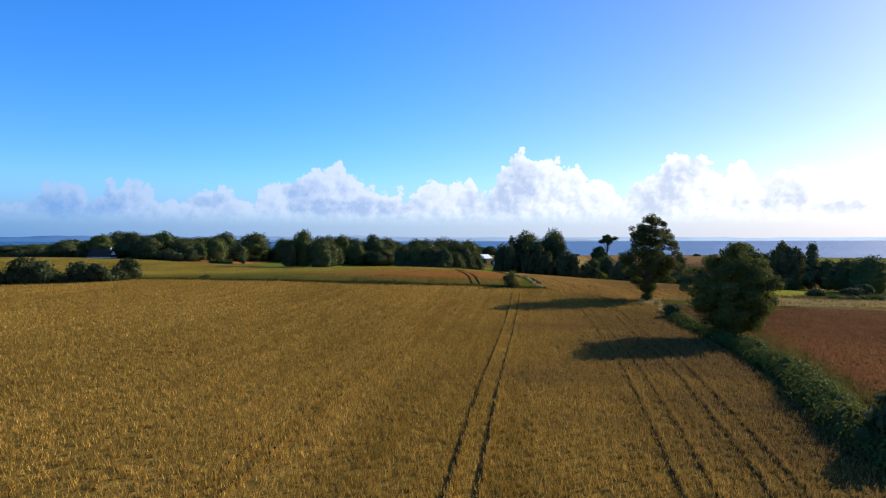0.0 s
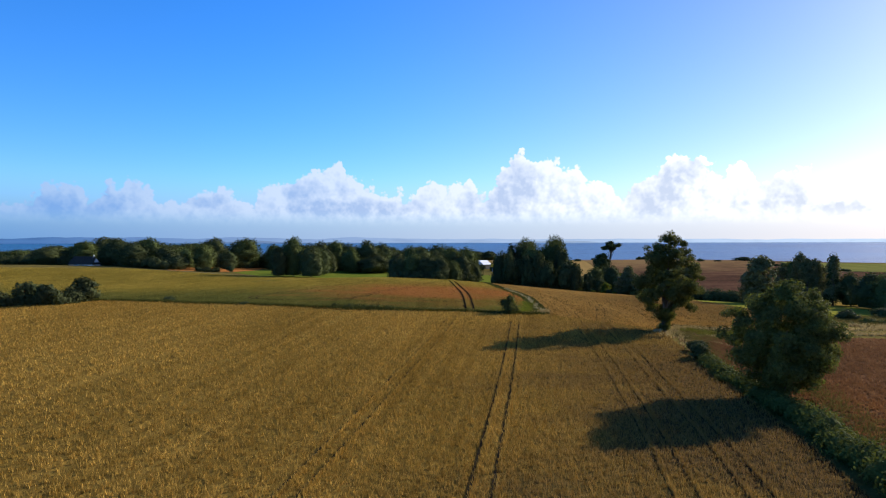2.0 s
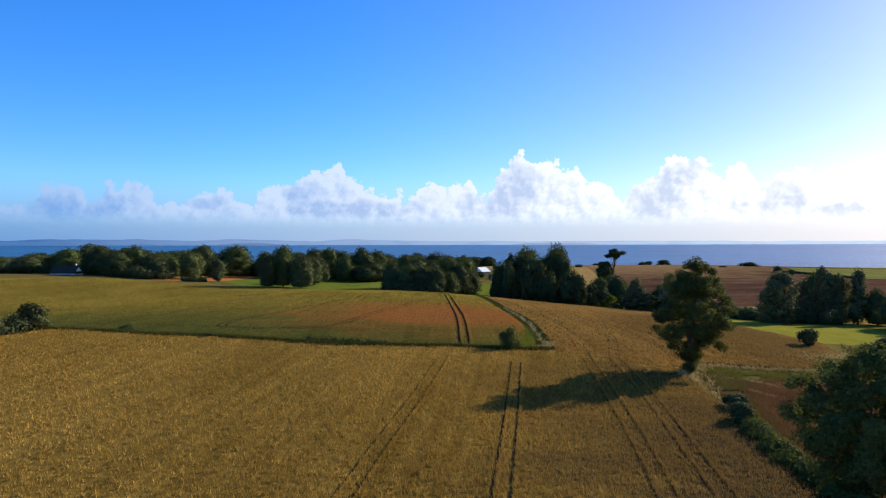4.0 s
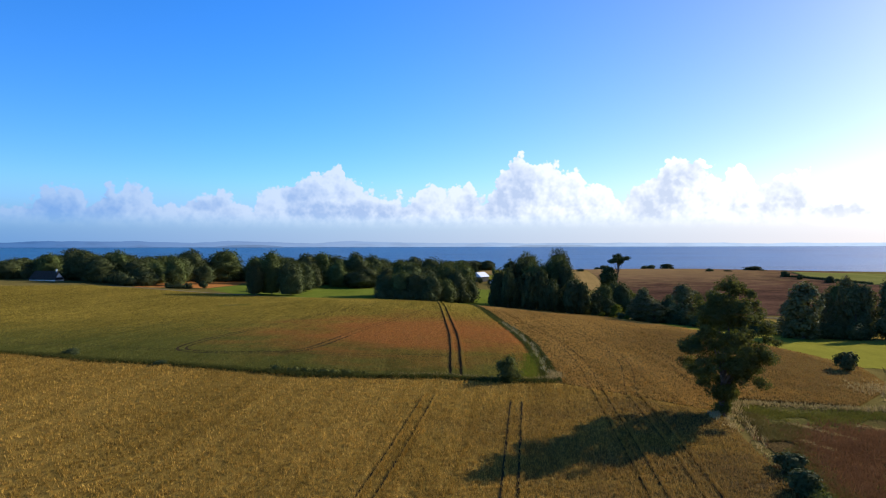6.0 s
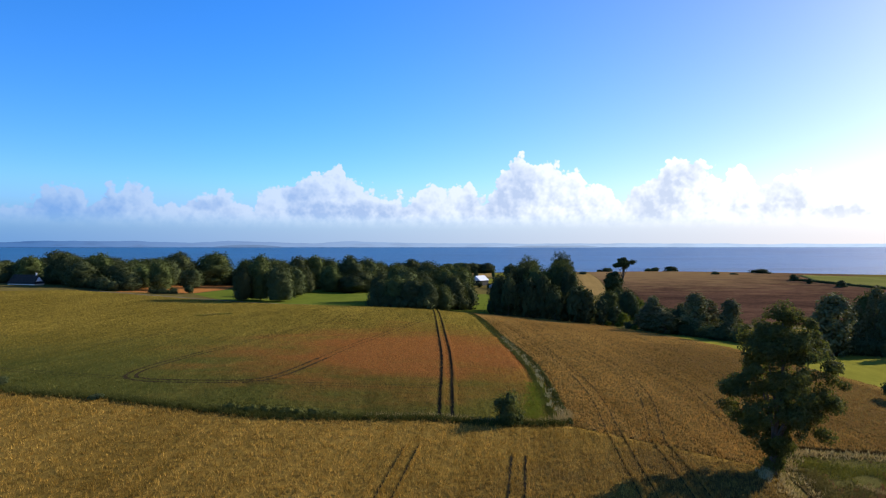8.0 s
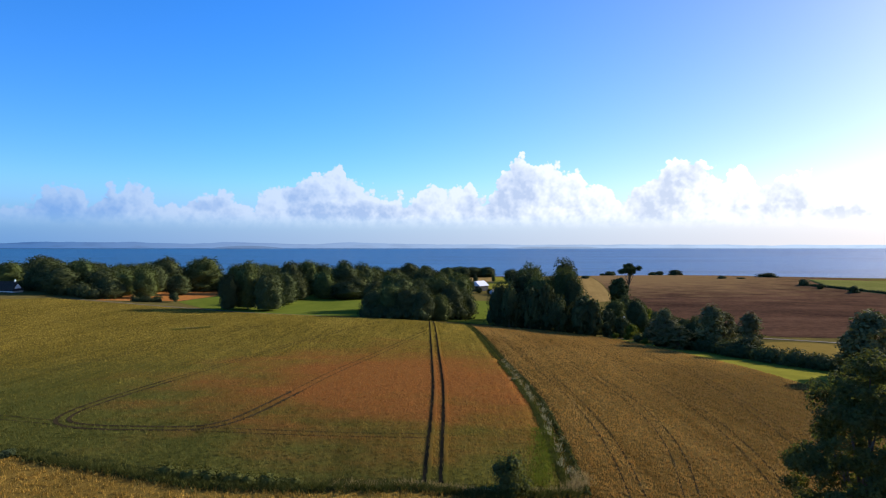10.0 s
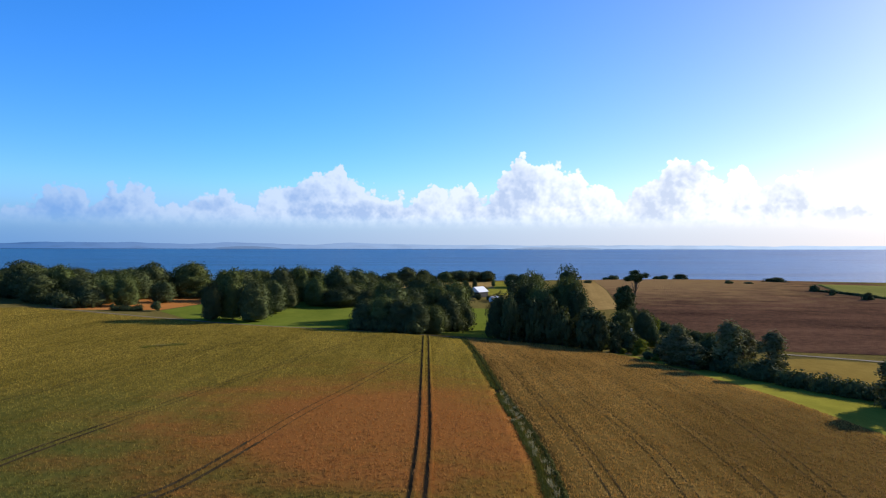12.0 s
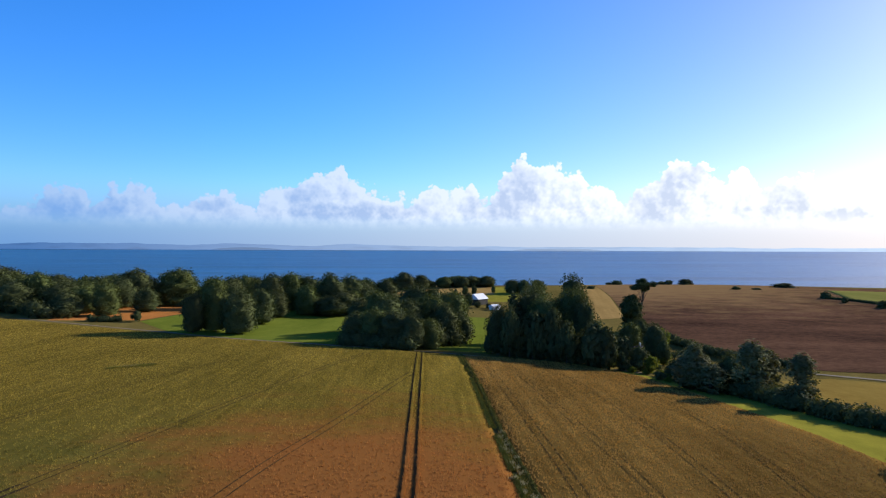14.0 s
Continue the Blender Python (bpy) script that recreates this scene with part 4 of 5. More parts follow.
TALL = [model("poplar_tree", "tall", 33, 6.0, M_LEAF, 2800, 0.8, 54, "tall narrow dark poplar tree", 45, 480),
        model("poplar_tree", "tall", 30, 6.0, M_LEAF, 2800, 0.8, 55, "tall narrow dark poplar tree", 70, 491)]
GROVE = [model("grove_tree", "lofty", 34, 7.5, M_LEAF, 4200, 0.45, 65, "tall leafy dark tree of the grove", 53, 486, whole=True),
         model("grove_tree", "lofty", 31, 8.5, M_LEAF_B, 4200, 0.45, 66, "tall leafy green tree of the grove", 60.3, 478, whole=True)]
BUSH = [model("bush", "bush", 7, 5.0, M_LEAF, 1500, 0.5, 56, "dense dark green bush", -135, 207, "bush"),
        model("bush", "bush", 6.5, 4.5, M_LEAF, 1500, 0.5, 57, "dense dark green bush", -120.6, 212, "bush"),
        model("bush", "bush", 8, 5.0, M_LEAF, 1500, 0.55, 58, "dense dark green bush", -141.4, 205, "bush")]
FRESH = [model("shrub", "bush", 6, 4.0, M_LEAF_LIGHT, 1300, 0.4, 59, "bright green garden shrub", 118.5, 470, "shrub")]
SILVER = [model("willow_tree", "round", 18, 5.0, M_SILVER_LEAF, 2600, 0.5, 60, "silvery green willow tree by the lawn", 105, 398, heart=0.5),
          model("willow_tree", "tall", 20, 4.6, M_SILVER_LEAF, 2600, 0.5, 61, "silvery green willow tree by the lawn", 139.6, 313, heart=0.45)]
CONE = [model("spruce_tree", "cone", 22, 4.0, M_NEEDLE, 2400, 0.55, 62, "dark narrow spruce tree", 178.7, 322)]

FAR_LEFT_WOOD = [(-467.8, 680, 16.0, 18.1), (-443.7, 680, 16.4, 15.1), (-404.4, 660, 14.8, 14.6), (-382.1, 650, 19.6, 7.2), (-358.1, 640, 19.2, 9.9), (-380.6, 640, 19.2, 12.6), (-365.2, 600, 15.9, 9.4), (-372.0, 650, 17.9, 10.3)]
LEFT_WOOD = [(-336.1, 650, 28.5, 14.1), (-289.4, 620, 20.7, 9.7), (-261.4, 600, 22.4, 10.5), (-264.9, 640, 20.7, 10.1), (-243.3, 620, 20.4, 9.7), (-231.5, 560, 15.2, 6.9), (-231.1, 640, 27.2, 9.1), (-256.7, 570, 24.9, 8.4), (-264.9, 560, 21.0, 10.9), (-241.8, 570, 19.2, 9.3), (-244.0, 600, 19.9, 8.0), (-247.6, 625, 22.8, 8.4), (-221.5, 545, 11.9, 7.0), (-206.7, 560, 21.9, 5.4), (-227.4, 620, 22.3, 8.3), (-294.9, 590, 25.1, 9.7)]
ROUND_TREES = [(-224.0, 640, 29.1, 9.8), (-201.9, 660, 29.4, 13.6), (-199.2, 600, 16.6, 7.0), (-128.7, 505, 22.3, 5.0), (-119.7, 515, 30.2, 7.3), (-104.5, 508, 26.1, 7.9)]
MIDDLE_WOOD = [(-167.5, 640, 24.0, 8.7), (-153.6, 640, 25.7, 8.7), (-107.4, 560, 22.7, 5.4), (-155.2, 680, 24.7, 9.4), (-123.1, 640, 28.4, 9.8), (-108.2, 600, 19.6, 7.0), (-110.3, 650, 28.9, 8.9), (-99.2, 660, 27.0, 9.0), (-77.5, 640, 31.0, 8.7), (-83.1, 640, 23.5, 6.5), (-64.3, 660, 28.2, 9.0), (-58.8, 680, 22.6, 9.4), (-90.6, 620, 22.3, 6.3), (-65.0, 630, 18.2, 10.6), (-72.6, 620, 15.3, 10.4), (-49.2, 700, 19.0, 9.8)]
THICKET = [(-33.1, 472, 16.3, 6.4), (-24.0, 467, 18.2, 7.0), (-13.8, 462, 17.7, 6.9), (-5.9, 458, 17.2, 4.9), (2.7, 466, 14.9, 5.0), (-19.0, 490, 25.2, 7.5), (-9.9, 500, 23.5, 7.7), (1.6, 510, 25.6, 8.0), (9.6, 500, 22.7, 7.0), (18.3, 512, 18.0, 5.8), (14.7, 540, 27.9, 6.9), (-8.6, 560, 29.8, 8.2), (2.3, 560, 28.5, 7.3), (-28.1, 520, 26.2, 8.2), (-39.2, 530, 22.0, 6.7)]
POPLARS = [(36.5, 470, 24.8, 4.2), (44.6, 480, 33.4, 6.1), (53.2, 490, 36.1, 6.0), (60.3, 478, 34.5, 6.5), (60.5, 510, 37.3, 4.8), (69.7, 490, 37.2, 6.8), (89.9, 550, 40.9, 6.2), (75.4, 478, 35.8, 6.5), (79.3, 472, 32.5, 4.0)]
UNDERGROWTH = [(67.6, 455, 18.6, 5.4), (78.5, 450, 21.0, 7.4), (83.4, 445, 17.8, 5.2), (41.3, 462, 22.7, 5.5), (52.4, 462, 23.7, 6.9), (61.3, 458, 23.3, 6.8), (33.7, 470, 17.5, 4.2)]
GARDEN = [(122.5, 520, 18.6, 4.9), (110.8, 500, 17.4, 6.2), (117.5, 480, 20.1, 4.7), (118.5, 470, 12.3, 3.4), (97.3, 470, 13.7, 5.7), (99.8, 450, 9.9, 5.3), (102.6, 440, 7.2, 3.3), (108.0, 427, 6.7, 3.7), (99.8, 420, 3.7, 2.6), (91.0, 445, 7.3, 2.6)]
LAWN_TREES = [(105.2, 398, 14.0, 5.5), (112.1, 420, 14.6, 4.8), (120.4, 385, 20.1, 4.8), (128.0, 390, 17.8, 3.7), (117.6, 395, 15.1, 2.7), (128.6, 368, 17.7, 4.0), (108.0, 390, 11.0, 4.2)]
EAST_TREES = [(139.6, 312, 22.3, 6.3), (136.7, 316, 14.2, 4.3), (158.8, 330, 18.4, 3.4), (170.4, 335, 25.4, 3.0), (171.7, 330, 22.1, 3.4), (180.9, 335, 18.7, 3.5), (158.8, 322, 5.2, 4.4), (105.6, 233, 5.2, 2.7), (178.7, 322, 23.8, 3.7), (175.2, 330, 22.3, 3.5), (183.0, 300, 16.2, 6.6), (183.3, 285, 17.0, 6.9), (186.0, 320, 15.8, 4.2), (198.8, 300, 14.8, 5.3), (173.9, 345, 21.8, 4.6)]
CREST_BUSHES = [(298.3, 1000, 6.0, 6.0), (307.4, 1000, 8.2, 6.8), (330.0, 1000, 9.0, 11.3), (350.8, 900, 4.7, 6.0), (375.4, 900, 2.9, 5.0), (435.3, 950, 7.0, 14.2), (395.6, 800, 8.9, 6.4), (390.7, 760, 7.7, 3.3), (399.9, 720, 8.2, 5.6), (228.1, 1000, 4.1, 5.7), (239.4, 1000, 7.8, 9.4), (182.4, 900, 4.2, 6.7)]
FAR_WOOD = [(-34.3, 850, 20.6, 14.0), (-49.9, 850, 14.9, 9.3), (-16.0, 860, 16.6, 9.5), (5.8, 900, 11.4, 8.3), (25.8, 900, 13.1, 16.7), (42.5, 900, 13.1, 13.3), (59.1, 900, 12.5, 11.7), (30.7, 800, 8.4, 3.5), (21.1, 780, 7.4, 2.2), (39.9, 800, 9.6, 2.9), (61.0, 820, 8.1, 2.4), (80.7, 820, 14.4, 8.9), (92.5, 820, 14.6, 8.9), (108.9, 830, 13.6, 9.1)]
WEST_BUSHES = [(-141.4, 205, 6.3, 5.4), (-135.1, 207, 5.3, 5.1), (-142.0, 212, 7.9, 3.7), (-128.4, 215, 7.1, 3.8), (-120.6, 212, 5.6, 5.2), (-115.6, 222, 7.2, 4.3)]


def wood(line, count, height, radius, seed, group, label):
    """Trees strewn along a line of corners."""
    gen = np.random.default_rng(seed)
    spots = along(line, count) + gen.normal(0, 4, (count, 2))
    plant([(x, y, height * gen.uniform(0.82, 1.1), radius * gen.uniform(0.85, 1.2)) for x, y in spots], ROUND, group, label)


wood([(-335, 600), (-300, 590), (-262, 575), (-225, 570)], 8, 20, 8.5, 91, "trees of the west wood", "dark green broadleaf tree in the wood")
wood([(-330, 640), (-262, 640), (-215, 690), (-180, 700)], 9, 22, 9, 92, "trees of the west wood", "dark green broadleaf tree in the wood")
wood([(-185, 680), (-140, 690), (-90, 690), (-45, 700)], 9, 22, 8.5, 93, "trees behind the meadow", "dark green broadleaf tree in the wood")
wood([(-130, 650), (-95, 640), (-60, 645), (-45, 660)], 6, 17, 7.5, 94, "trees behind the meadow", "dark green broadleaf tree in the wood")
wood([(-480, 700), (-400, 690), (-350, 670)], 6, 17, 10, 95, "trees of the west wood", "dark green broadleaf tree in the wood")
plant(FAR_LEFT_WOOD, ROUND, "trees of the west wood")
plant(LEFT_WOOD, ROUND, "trees of the west wood", least=0.42)
plant(ROUND_TREES, ROUND[::-1], "tall trees round the meadow", "tall rounded dark tree beside the meadow")
plant(MIDDLE_WOOD, ROUND[1:] + ROUND[:1], "trees behind the meadow", least=0.4)
plant(THICKET, ROUND, "trees of the thicket", "dense dark tree of the thicket at the field's end", least=0.38)
plant([POPLARS[0]] + POPLARS[4:5] + POPLARS[6:], GROVE, "trees of the grove", least=0.2)
plant(UNDERGROWTH, BUSH, "bushes under the poplars", "large rounded dark bush under the poplars")
plant(GARDEN[:3], ROUND, "garden trees", "leafy tree in the cottage garden")
plant(GARDEN[3:], BUSH + FRESH, "garden bushes", "clipped bush in the cottage garden")
plant(LAWN_TREES, SILVER[:1] + ROUND[:1] + SILVER[1:], "trees along the lawn", fuller=1.65)
plant(EAST_TREES[:3], SILVER, "trees along the lawn")
plant(EAST_TREES[3:6] + EAST_TREES[8:10], SILVER, "slender trees beyond the lawn", "tall slender grey green tree beyond the lawn", fuller=1.4)
plant(EAST_TREES[6:8], BUSH, "bushes on the lawn", "dark round bush on the lawn")
plant(EAST_TREES[10:], ROUND, "trees of the east garden")
plant(CREST_BUSHES, BUSH, "bushes on the hill crest", "dark wind-shaped bush on the hill crest", fuller=1.15, sunk=0.28)
wood([(-48, 862), (60, 905)], 9, 12, 7, 97, "far shelter belt", "dark tree of the far shelter belt")
plant(FAR_WOOD, ROUND, "far shelter belt", "dark tree of the far shelter belt", fuller=0.9)
plant(WEST_BUSHES[2:4] + WEST_BUSHES[5:], BUSH, "bushes on the field bank", "dense dark bush on the field bank")
settle(build_tree("pine_tree", "umbrella", 37, 8.8, M_NEEDLE, 3200, 0.6, 63, "tall pine with a bare trunk and flat crown", trunk_share=0.014, lean=(5, 0), heart=0.72), 141.5, 590)
settle(build_tree("spruce_tree", "lofty", 26, 8.2, M_NEEDLE, 3400, 0.6, 64, "thick dark conifer beside the pine", heart=0.74), 136.6, 585)


def hedge(name, label, line, height, width, leaf, per_metre, size, seed, heart=0.75):
    """A hedge along a line: a row of overlapping leafy clumps of uneven size."""
    gen = np.random.default_rng(seed)
    length = np.hypot(*np.diff(np.asarray(line, float), axis=0).T).sum()
    spots = along(line, int(length / (width * 0.33)) + 2)
    blobs = []
    for x, y in spots:
        s = width * gen.uniform(0.36, 0.58)
        hh = height * gen.uniform(0.7, 1.12)
        x, y = x + gen.normal(0, width * 0.14), y + gen.normal(0, width * 0.14)
        blobs.append((x, y, float(soil(x, y)) + hh * 0.45, s, hh * 0.55))
    thing = tagged(new(name), label, "hedge")
    stems = [tube([(b[0], b[1], b[2] - b[4] - 0.3), (b[0] + 0.1, b[1], b[2] - 0.3 * b[4]), (b[0], b[1] + 0.1, b[2] + 0.2 * b[4])], (0.1, 0.08, 0.04), 5) for b in blobs]
    tagged(part("stems", mesh_of("stems", *joined(stems), M_BARK), thing, "brown woody stems"), kind="stuff")
    part("foliage", mesh_of("foliage", *joined([leaves(blobs, int(length * per_metre), size, gen, spread_out=False)] + core(blobs, heart)), leaf), thing)
    return thing


hedge("hedge", "thick green hedge between wheat and brown field", [(25, 25), (28.5, 56), (33, 70), (38, 86), (40.5, 100.5), (42, 112)], 3.0, 4.4, M_HEDGE_LEAF, 460, 0.16, 71)
hedge("hedge", "low tangled hedge under the maple tree", [(42, 112), (43, 124), (44, 136), (46, 146)], 2.2, 3.6, M_HEDGE_LEAF, 320, 0.17, 72)
hedge("hedge", "tall dark hedge beside the lawn", [(112, 402), (119, 382), (124.5, 356), (134.5, 334), (144, 321), (166, 317)], 6.0, 8.5, M_LEAF, 190, 0.5, 73)
hedge("hedge", "tall dark hedge of the cottage garden", [(108, 398), (118, 408), (128, 424)], 4.5, 5.0, M_LEAF, 140, 0.45, 74)
hedge("hedge", "dark hedge at the foot of the thicket", [(-40, 462), (-24, 456), (-4, 449)], 6.5, 7.0, M_LEAF, 120, 0.6, 75)
hedge("ditch_thicket", "dark green weeds along the ditch between barley and wheat", [(x + (1.7 if y < 290 else 0.5), y) for x, y in DITCH_UP], 0.9, 0.95, M_NETTLE, 90, 0.2, 98)
hedge("hedge", "dark bushy bank in the ditch", [(-34, 200), (-24, 197.8), (-15, 197.2)], 1.6, 3.0, M_NETTLE, 160, 0.2, 76)
hedge("hedge", "dense low bushes on the field bank", [(-146, 203), (-137, 206), (-131, 208)], 5.0, 6.0, M_LEAF, 260, 0.45, 78)
hedge("hedge", "dense low bushes on the field bank", [(-128, 213), (-121, 213), (-115, 221)], 5.0, 6.0, M_LEAF, 260, 0.45, 79)
hedge("hedge", "dark undergrowth of the west wood", [(-440, 640), (-365, 596), (-335, 600), (-280, 585), (-262, 552), (-224, 534)], 9, 12, M_LEAF, 60, 0.8, 81)
hedge("hedge", "dark undergrowth of the west wood", [(-330, 640), (-280, 620), (-236, 655), (-205, 690)], 11, 12, M_LEAF, 60, 0.8, 82)
hedge("hedge", "dark undergrowth behind the meadow", [(-205, 690), (-160, 668), (-120, 662), (-70, 650), (-40, 660)], 11, 12, M_LEAF, 60, 0.8, 83)
hedge("hedge", "dark undergrowth of the thicket", [(-36, 500), (-20, 478), (0, 476), (14, 495), (20, 520)], 12, 11, M_LEAF, 80, 0.7, 84)
hedge("hedge", "dark undergrowth of the grove", [(33, 474), (48, 468), (62, 464), (76, 458), (84, 452)], 10, 10, M_LEAF, 90, 0.6, 85)
hedge("hedge", "dark undergrowth of the grove", [(84, 455), (96, 470), (104, 490), (118, 510)], 6, 8, M_LEAF, 80, 0.6, 86)
plant([(30.5, 54, 5.5, 3.2), (48, 154.5, 2.6, 2.4), (45, 146, 3.0, 2.4)], BUSH, "bushes in the hedge", "dark bush in the hedge line", fuller=1.1)
plant([(128, 232, 3.5, 3.5), (150, 246, 4, 4), (165, 262, 4.5, 4), (180, 255, 3.5, 3.5), (192, 240, 4, 4.5), (205, 255, 8, 6), (216, 280, 10, 7), (200, 275, 7, 5)], BUSH, "bushes of the east garden", "dark bush in the overgrown garden")
hedge("hedge", "clipped hedge in the cottage garden", [(96, 452), (106, 455), (113, 458)], 2.0, 2.6, M_LEAF_B, 90, 0.35, 96)
hedge("hedge", "clipped hedge in the cottage garden", [(106, 441), (116, 446), (124, 450)], 1.8, 2.4, M_LEAF_B, 90, 0.35, 97)
plant([(94, 440, 2.6, 2.2), (99, 436, 2.4, 2.0), (103, 431, 3.0, 2.4), (105, 424, 2.6, 2.4), (122, 436, 3.4, 3.0), (101, 414, 2.2, 2.0)], FRESH, "garden shrubs", "bright green garden shrub", fuller=1.0)
hedge("hedge", "dark hedge between the garden and the hill", [(146, 562), (151, 520), (158, 486), (172, 456)], 5.0, 7.0, M_LEAF, 90, 0.5, 101)
hedge("hedge", "field hedge along the hill", [(395, 805), (412, 770), (430, 700)], 2.5, 4.0, M_LEAF, 30, 0.7, 77)

plant([(134.5, 519, 11, 4.2), (127, 514, 6, 3.2)], FRESH, "garden shrubs", "tall lime green shrub in the cottage garden", fuller=1.0)
hedge("hedge", "clipped hedge in the cottage garden", [(120, 500), (128, 500), (136, 499)], 2.0, 2.4, M_LEAF_B, 90, 0.35, 99)
hedge("hedge", "clipped hedge in the cottage garden", [(93, 478), (100, 479), (107, 480)], 2.0, 2.4, M_LEAF_B, 90, 0.35, 100)
for terrace in ([(121, 511), (131, 511)], [(121, 489), (135, 488.5)], [(94, 488), (106, 489)]):
    tagged(new("garden_terrace", ribbon_mesh("garden_terrace", M_HAY, terrace, 4.0, -0.38)), "pale sunlit strip of dry garden lawn", "lawn", kind="structure")

# ---- verges, ditches and rough grass ----
def verge(name, label, line, width, per_metre, height, blade, mat, lift=-0.5, lean=0.5):
    """Tufts strewn along a line."""
    length = np.hypot(*np.diff(np.asarray(line, float), axis=0).T).sum()
    n = int(length * per_metre)
    mid = along(line, 400)
    pick = rng.integers(0, 400, n)
    px, py = mid[pick, 0] + rng.normal(0, width / 2.6, n), mid[pick, 1] + rng.normal(0, width / 2.6, n)
    patchy = np.array([noise.noise(Vector((x * 0.13, y * 0.13, 2.2))) for x, y in zip(px, py)]) > -0.35
    px, py = px[patchy], py[patchy]
    tagged(new(name, tufts_mesh(name, mat, px, py, land(px, py) + lift, height, blade, lean, 4)), label, "grass", kind="stuff")


verge("ditch_grass", "dark rank grass in the ditch between the fields", DITCH[1:], 1.5, 36, 1.1, 0.2, M_NETTLE)
verge("ditch_grass", "fresh green grass in the field corner", [(18, 199.5), (20, 206), (22, 216), (23.2, 226)], 2.8, 60, 0.7, 0.22, M_LEAF_LIGHT)
verge("ditch_grass", "pale dry grass in the field corner", [(22.5, 198.6), (24.4, 200.5), (25, 204)], 1.6, 40, 1.1, 0.2, M_PALE)
verge("ditch_grass", "bleached grass on the ditch bank", [(-10, 197), (1, 198.2), (11, 196.4), (23, 198)], 1.2, 12, 1.0, 0.14, M_PALE)
verge("ditch_grass", "rank green grass along the ditch", DITCH_UP, 1.1, 24, 0.6, 0.2, M_LUSH)
verge("ditch_grass", "dark rank weeds on the barley side of the ditch", [(x - 1.0, y) for x, y in DITCH_UP], 0.5, 26, 0.8, 0.2, M_NETTLE)
verge("ditch_weeds", "dark green weeds in the ditch bottom", [(x + 0.9, y) for x, y in DITCH_UP], 0.7, 18, 0.8, 0.2, M_NETTLE)
heads = along([(23.3, 201), (24.7, 242), (24.1, 267), (22.8, 300)], 34) + rng.normal(0, 0.55, (34, 2))
heads = np.repeat(heads, 9, 0) + rng.normal(0, 0.3, (34 * 9, 2))
tagged(new("ditch_flowers", tufts_mesh("ditch_flowers", M_SEED, heads[:, 0], heads[:, 1], land(*heads.T) - 0.5, 1.2, 0.17, 0.4, 4)), "bleached clumps of seed heads on the ditch bank", "grass", kind="stuff")
verge("verge_grass", "yellow green grass in the hollow by the ash tree", [(57, 186), (64, 181), (74, 184), (84, 187)], 6, 75, 0.5, 0.2, M_LUSH)
verge("verge_grass", "reddish brown dock and dry grass beside the hedge", [(50, 122), (54, 146), (60, 164), (74, 174)], 11, 190, 0.6, 0.16, M_BROWN_STALK)
verge("verge_grass", "rough brown grass filling the hedge gap", [(48, 140), (51.5, 156), (55, 168), (60, 176)], 4, 70, 0.5, 0.18, M_ROUGH)
verge("verge_grass", "tangled green grass along the wheat's edge", [(46, 138), (49, 152), (53, 168), (56, 182)], 2.2, 45, 0.6, 0.2, M_ROUGH)
verge("verge_grass", "scattered bleached grass at the wheat's edge", [(46, 146), (49, 160), (52, 174), (54.5, 184)], 2.6, 5, 0.7, 0.14, M_PALE)
for weed_line in ([(60, 178), (64, 173), (67, 170)], [(72, 178), (77, 176), (83, 178)], [(57, 168), (60, 163)]):
    verge("flowering_weeds", "pale clump of seeding weeds in rough grass", weed_line, 0.9, 10, 0.6, 0.18, M_PALE)
verge("flowering_weeds", "white flowering weeds at the ash tree's foot", [(47.6, 177.5), (48.6, 179.5), (49.4, 181)], 0.9, 26, 0.9, 0.18, M_SEED)
verge("verge_grass", "pale dry grass in the field corner ditch", [(53, 183), (58, 190), (83, 190.5), (110, 196), (150, 205)], 2.2, 9, 0.9, 0.22, M_PALE)
verge("verge_grass", "pale dry grass under the ash tree", [(48, 172), (53, 186)], 2.4, 7, 0.9, 0.16, M_PALE)
verge("verge_grass", "rough grass and brambles along the hedge foot", [(36, 60), (46, 95), (53, 120), (60, 150)], 4, 24, 0.7, 0.3, M_ROUGH)
verge("verge_grass", "pale rough growth beyond the brown field", [(95, 208), (125, 214), (150, 232), (185, 244)], 9, 30, 0.9, 0.35, M_PALE)
verge("verge_grass", "green rough growth beyond the brown field", [(120, 222), (150, 240), (190, 262)], 12, 40, 1.2, 0.5, M_ROUGH)
hedge("brambles", "low dark brambles beyond the brown field", [(128, 222), (142, 226), (165, 240)], 2.2, 4.0, M_NETTLE, 60, 0.4, 87)
hedge("brambles", "dark clipped hedge before the orange field", [(-200, 531), (-192, 534), (-186, 537)], 4.0, 5.0, M_LEAF, 120, 0.5, 88)
plant([(-177, 541, 6.2, 4.2)], BUSH, "bushes by the orange field", "small round bush by the orange field", fuller=1.0)
brown_area = [(24, -150), (330, -150), (340, 210), (180, 196), (125, 190), (98, 188), (80, 174), (60, 150), (50, 120), (43, 92), (36.5, 60)]
crop("rape_stalks", M_BROWN_STALK, "ripe dark brown rape standing in the field", brown_area, (24, 240, -60, 205), [(42, 60), (52, 110), (80, 165)], 4.5, 48, [], 0.45, 0.28, 0.3, -0.35, fade=0.8)


verge("lodged_barley", "pale green flattened barley in a small hollow", [(-111, 384), (-106, 387), (-101, 388.5), (-97, 389)], 3.4, 30, 0.5, 0.35, M_LUSH, -0.15, 1.3)
verge("lodged_barley", "bleached broken barley at a hollow's rim", [(-108, 386), (-103, 388)], 1.4, 20, 0.5, 0.3, M_PALE, -0.12, 1.3)
